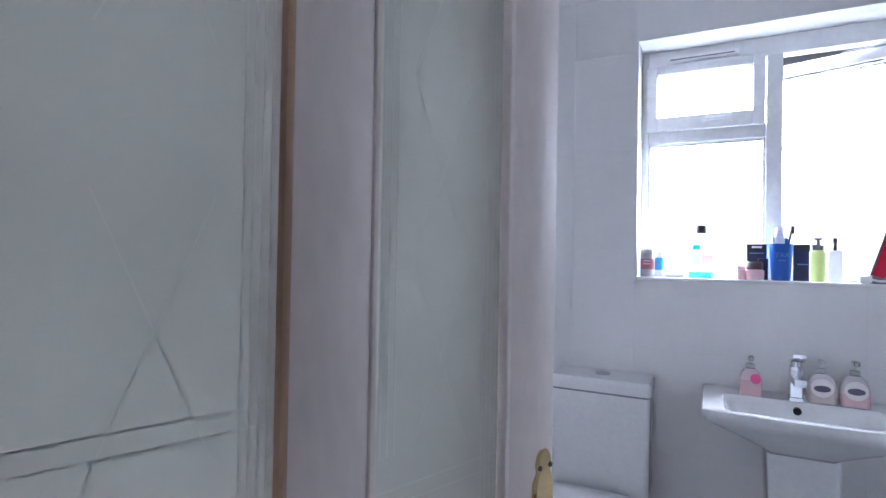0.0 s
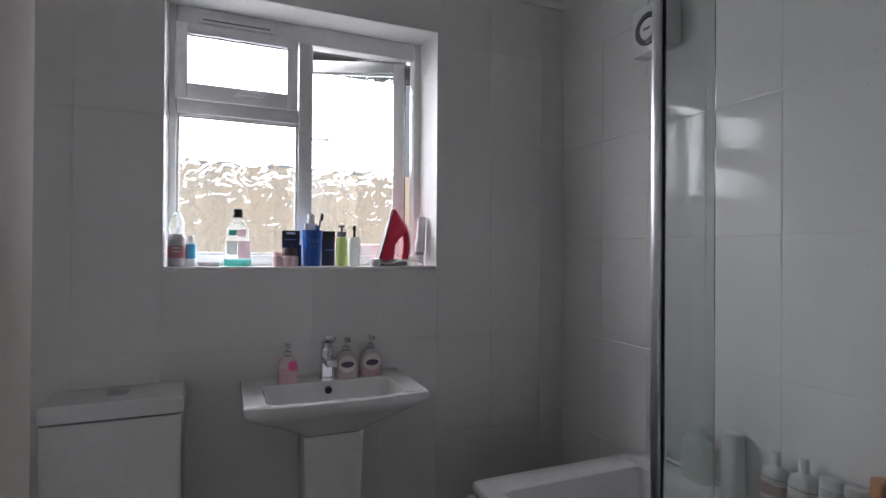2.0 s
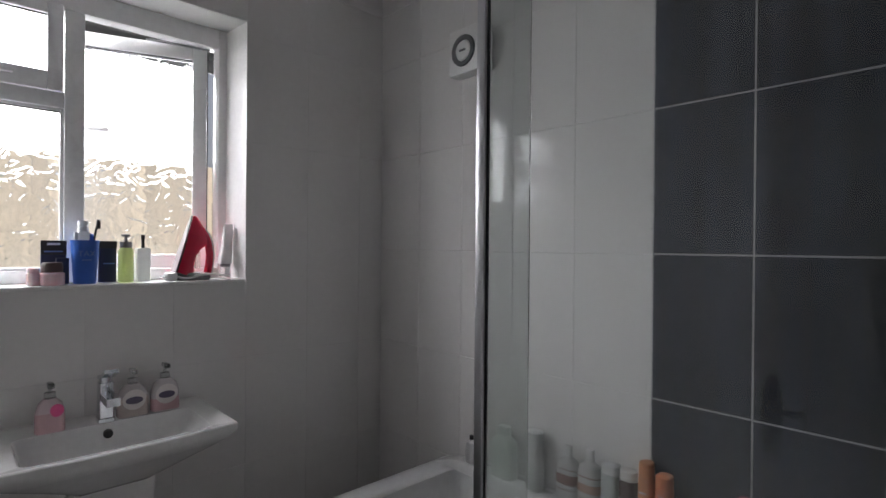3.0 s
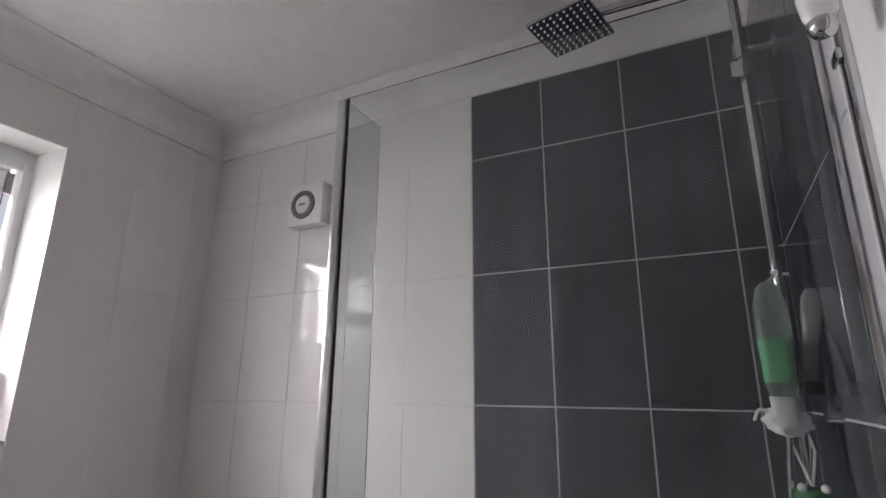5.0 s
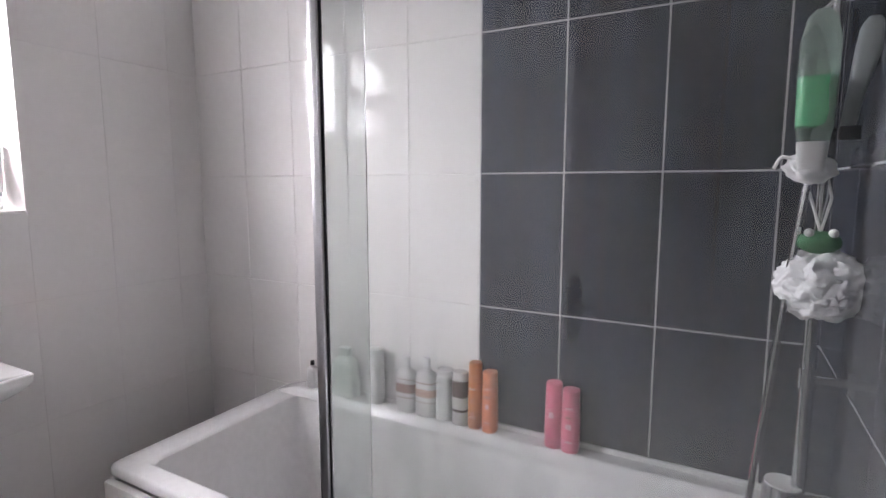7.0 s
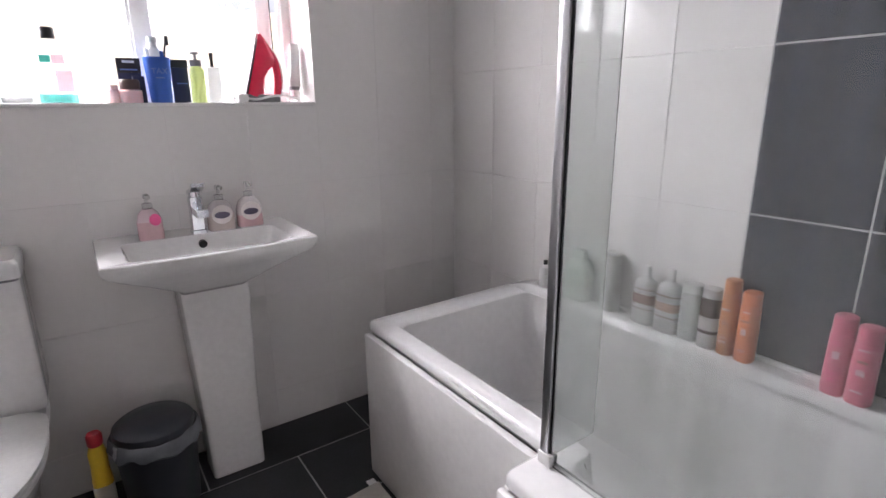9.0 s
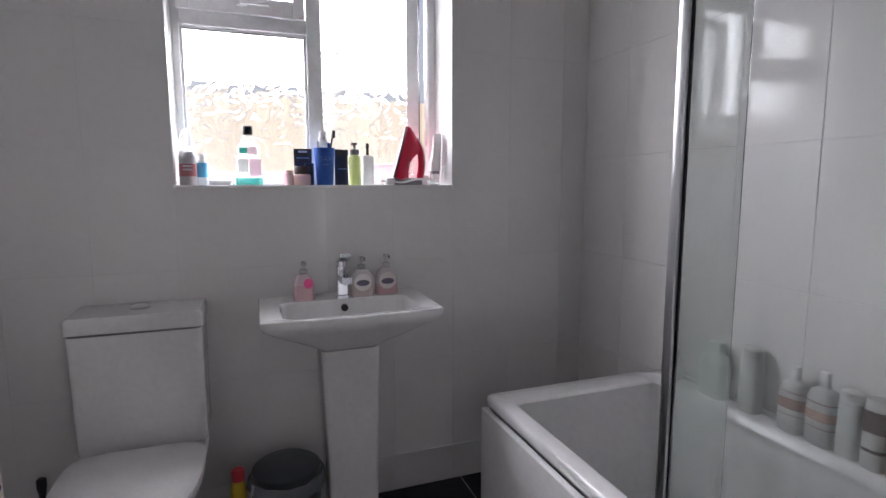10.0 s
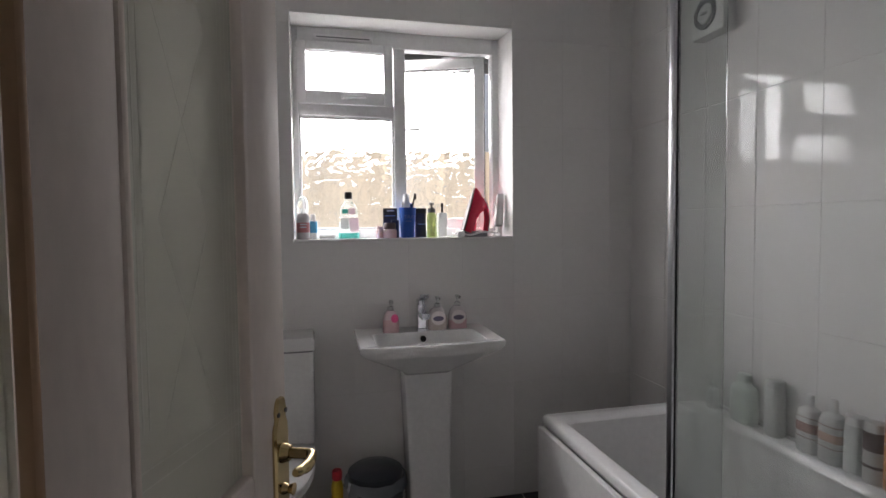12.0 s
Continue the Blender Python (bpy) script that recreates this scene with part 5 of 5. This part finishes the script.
for i in range(NX + 1):
    for j in range(NY + 1):
        x, y = x0 + (x1 - x0) * i / NX, y0 + (y1 - y0) * j / NY
        hgt = 0.014 + 0.010 * noise.noise(Vector((x * 9, y * 7, 1))) + 0.004 * noise.noise(Vector((x * 40, y * 40, 2)))
        edge = min(i, NX - i, j, NY - j)
        grid[i][j] = mb2.verts.new((x + 0.008 * noise.noise(Vector((y * 6, 3, 1))), y + 0.010 * noise.noise(Vector((x * 7, 5, 1))), max(0.003, hgt) if edge else 0.001))
for i in range(NX):
    for j in range(NY):
        mb2.faces.new((grid[i][j], grid[i + 1][j], grid[i + 1][j + 1], grid[i][j + 1]))
part("pile", mb2, "matcloth", bmat)
part("tag", box(0.880, 0.908, 2.158, 2.190, 0.004, 0.008, 0.001), "white_plastic", bmat, "white care label")

# ---- light pull ----
LX, LY, LZ = 0.724, 0.624, 1.786
lp = thing("light_pull", (LX, LY, LZ), "white ceramic light pull with a chrome end on its cord", "light pull")
part("cord", tube([(LX, LY, LZ + 0.108), (LX, LY, TOP - 0.02)], 0.0016, 6), "cord", lp)
part("pull", lathe(LX, LY, [(0.0098, LZ + 0.002), (0.0169, LZ + 0.013), (0.0201, LZ + 0.037), (0.0180, LZ + 0.067), (0.0110, LZ + 0.096), (0.0044, LZ + 0.113)], 28), "ceramic", lp)
part("end_cap", lathe(LX, LY, [(0.0066, LZ - 0.013), (0.0110, LZ - 0.010), (0.0147, LZ - 0.002), (0.0136, LZ + 0.006)], 28), "chrome", lp, "chrome end cap")
part("ceiling_switch", lathe(LX, LY, [(0.028, TOP - 0.026), (0.034, TOP - 0.022), (0.036, TOP)]), "white_plastic", lp)

# ---- tiles, one by one ----
J = 0.0002


def tile_wall_x(cols, rows, wall, material, y, skip=None, inward=-1):
    for a, b in zip(cols, cols[1:]):
        for c, e in zip(rows, rows[1:]):
            for c2, e2 in (skip(a, b, c, e) if skip else ((c, e),)):
                if e2 - c2 > 0.012:
                    piece("tile", (b - a - 2 * J, 0.008, e2 - c2 - 2 * J), ((a + b) / 2, y - inward * 0.004, (c2 + e2) / 2), material, wall, 0.0004)


def tile_wall_y(cols, rows, wall, material, x, j=J, tilt=0.0):
    for a, b in zip(cols, cols[1:]):
        for c, e in zip(rows, rows[1:]):
            piece("tile", (0.008, b - a - 2 * j, e - c - 2 * j), (x + 0.004, (a + b) / 2, (c + e) / 2), material, wall, 0.0016, tilt=tilt)


def round_window(a, b, c, e):
    if b <= WX0 + 0.01 or a >= WX1 - 0.01 or e <= WZ0 or c >= WZ1:
        return ((c, e),)
    out = []
    if c < WZ0:
        out.append((c, WZ0 - 0.012))
    if e > WZ1:
        out.append((WZ1 + 0.004, e))
    return out


NC = [WEST, -0.502, -0.251, 0.0, 0.251, 0.502, 0.754, 1.005, 1.256, 1.507, EAST]
tile_wall_x(NC, ROWS_Z, wall_north, "white_tile", NORTH, round_window)
tile_wall_y([1.432, 1.683, 1.934, 2.185, 2.436, NORTH - 0.002], ROWS_Z, wall_east, "white_tile", EAST, 0.0006, 0.16)
structure(part("grout_panel", box(EAST - 0.0006, EAST + 0.0030, SOUTH, 1.4325, 0.5, 2.4125), "dark_grout", smooth=False), "pale grout behind the charcoal tiles", "wall")
DROWS = [0.15, 0.553, 0.956, 1.358, 1.761, 2.164, 2.412]
tile_wall_y([SOUTH + 0.001, 0.677, 0.928, 1.180, 1.431], DROWS, wall_east, "dark_tile", EAST - 0.0015, 0.0017)
structure(part("grout_panel", box(0.851, EAST, SOUTH - 0.001, SOUTH + 0.0020, 0.5, 2.4125), "dark_grout", smooth=False), "pale grout behind the charcoal tiles", "wall")
for a, b in ((0.904, 1.125), (1.125, 1.376), (1.376, 1.6265)):
    for c, e in zip(DROWS, DROWS[1:]):
        piece("tile", (b - a - 0.0032, 0.007, e - c - 0.0032), ((a + b) / 2, SOUTH - 0.0005, (c + e) / 2), "dark_tile", wall_south)
for c, e in zip(DROWS, DROWS[1:]):
    piece("tile", (0.048, 0.007, e - c - 0.003), (0.878, SOUTH - 0.0005, (c + e) / 2), "white_tile", wall_south)
# floor tiles, half bond
FR = [0.365 + 0.3 * k for k in range(8)] + [NORTH]
for r, (a, b) in enumerate(zip(FR, FR[1:])):
    off = 1.04 if (len(FR) - 2 - r) % 2 == 0 else 0.743
    xs = [WEST] + [x for x in [off + 0.6 * k for k in range(-4, 4)] if WEST + 0.01 < x < EAST - 0.01] + [EAST]
    a2, b2 = max(a, SOUTH - 0.12), b
    for c, e in zip(xs, xs[1:]):
        piece("tile", (e - c - 0.005, b2 - a2 - 0.005, 0.008), ((c + e) / 2, (a2 + b2) / 2, -0.004), "floor_tile", floor)
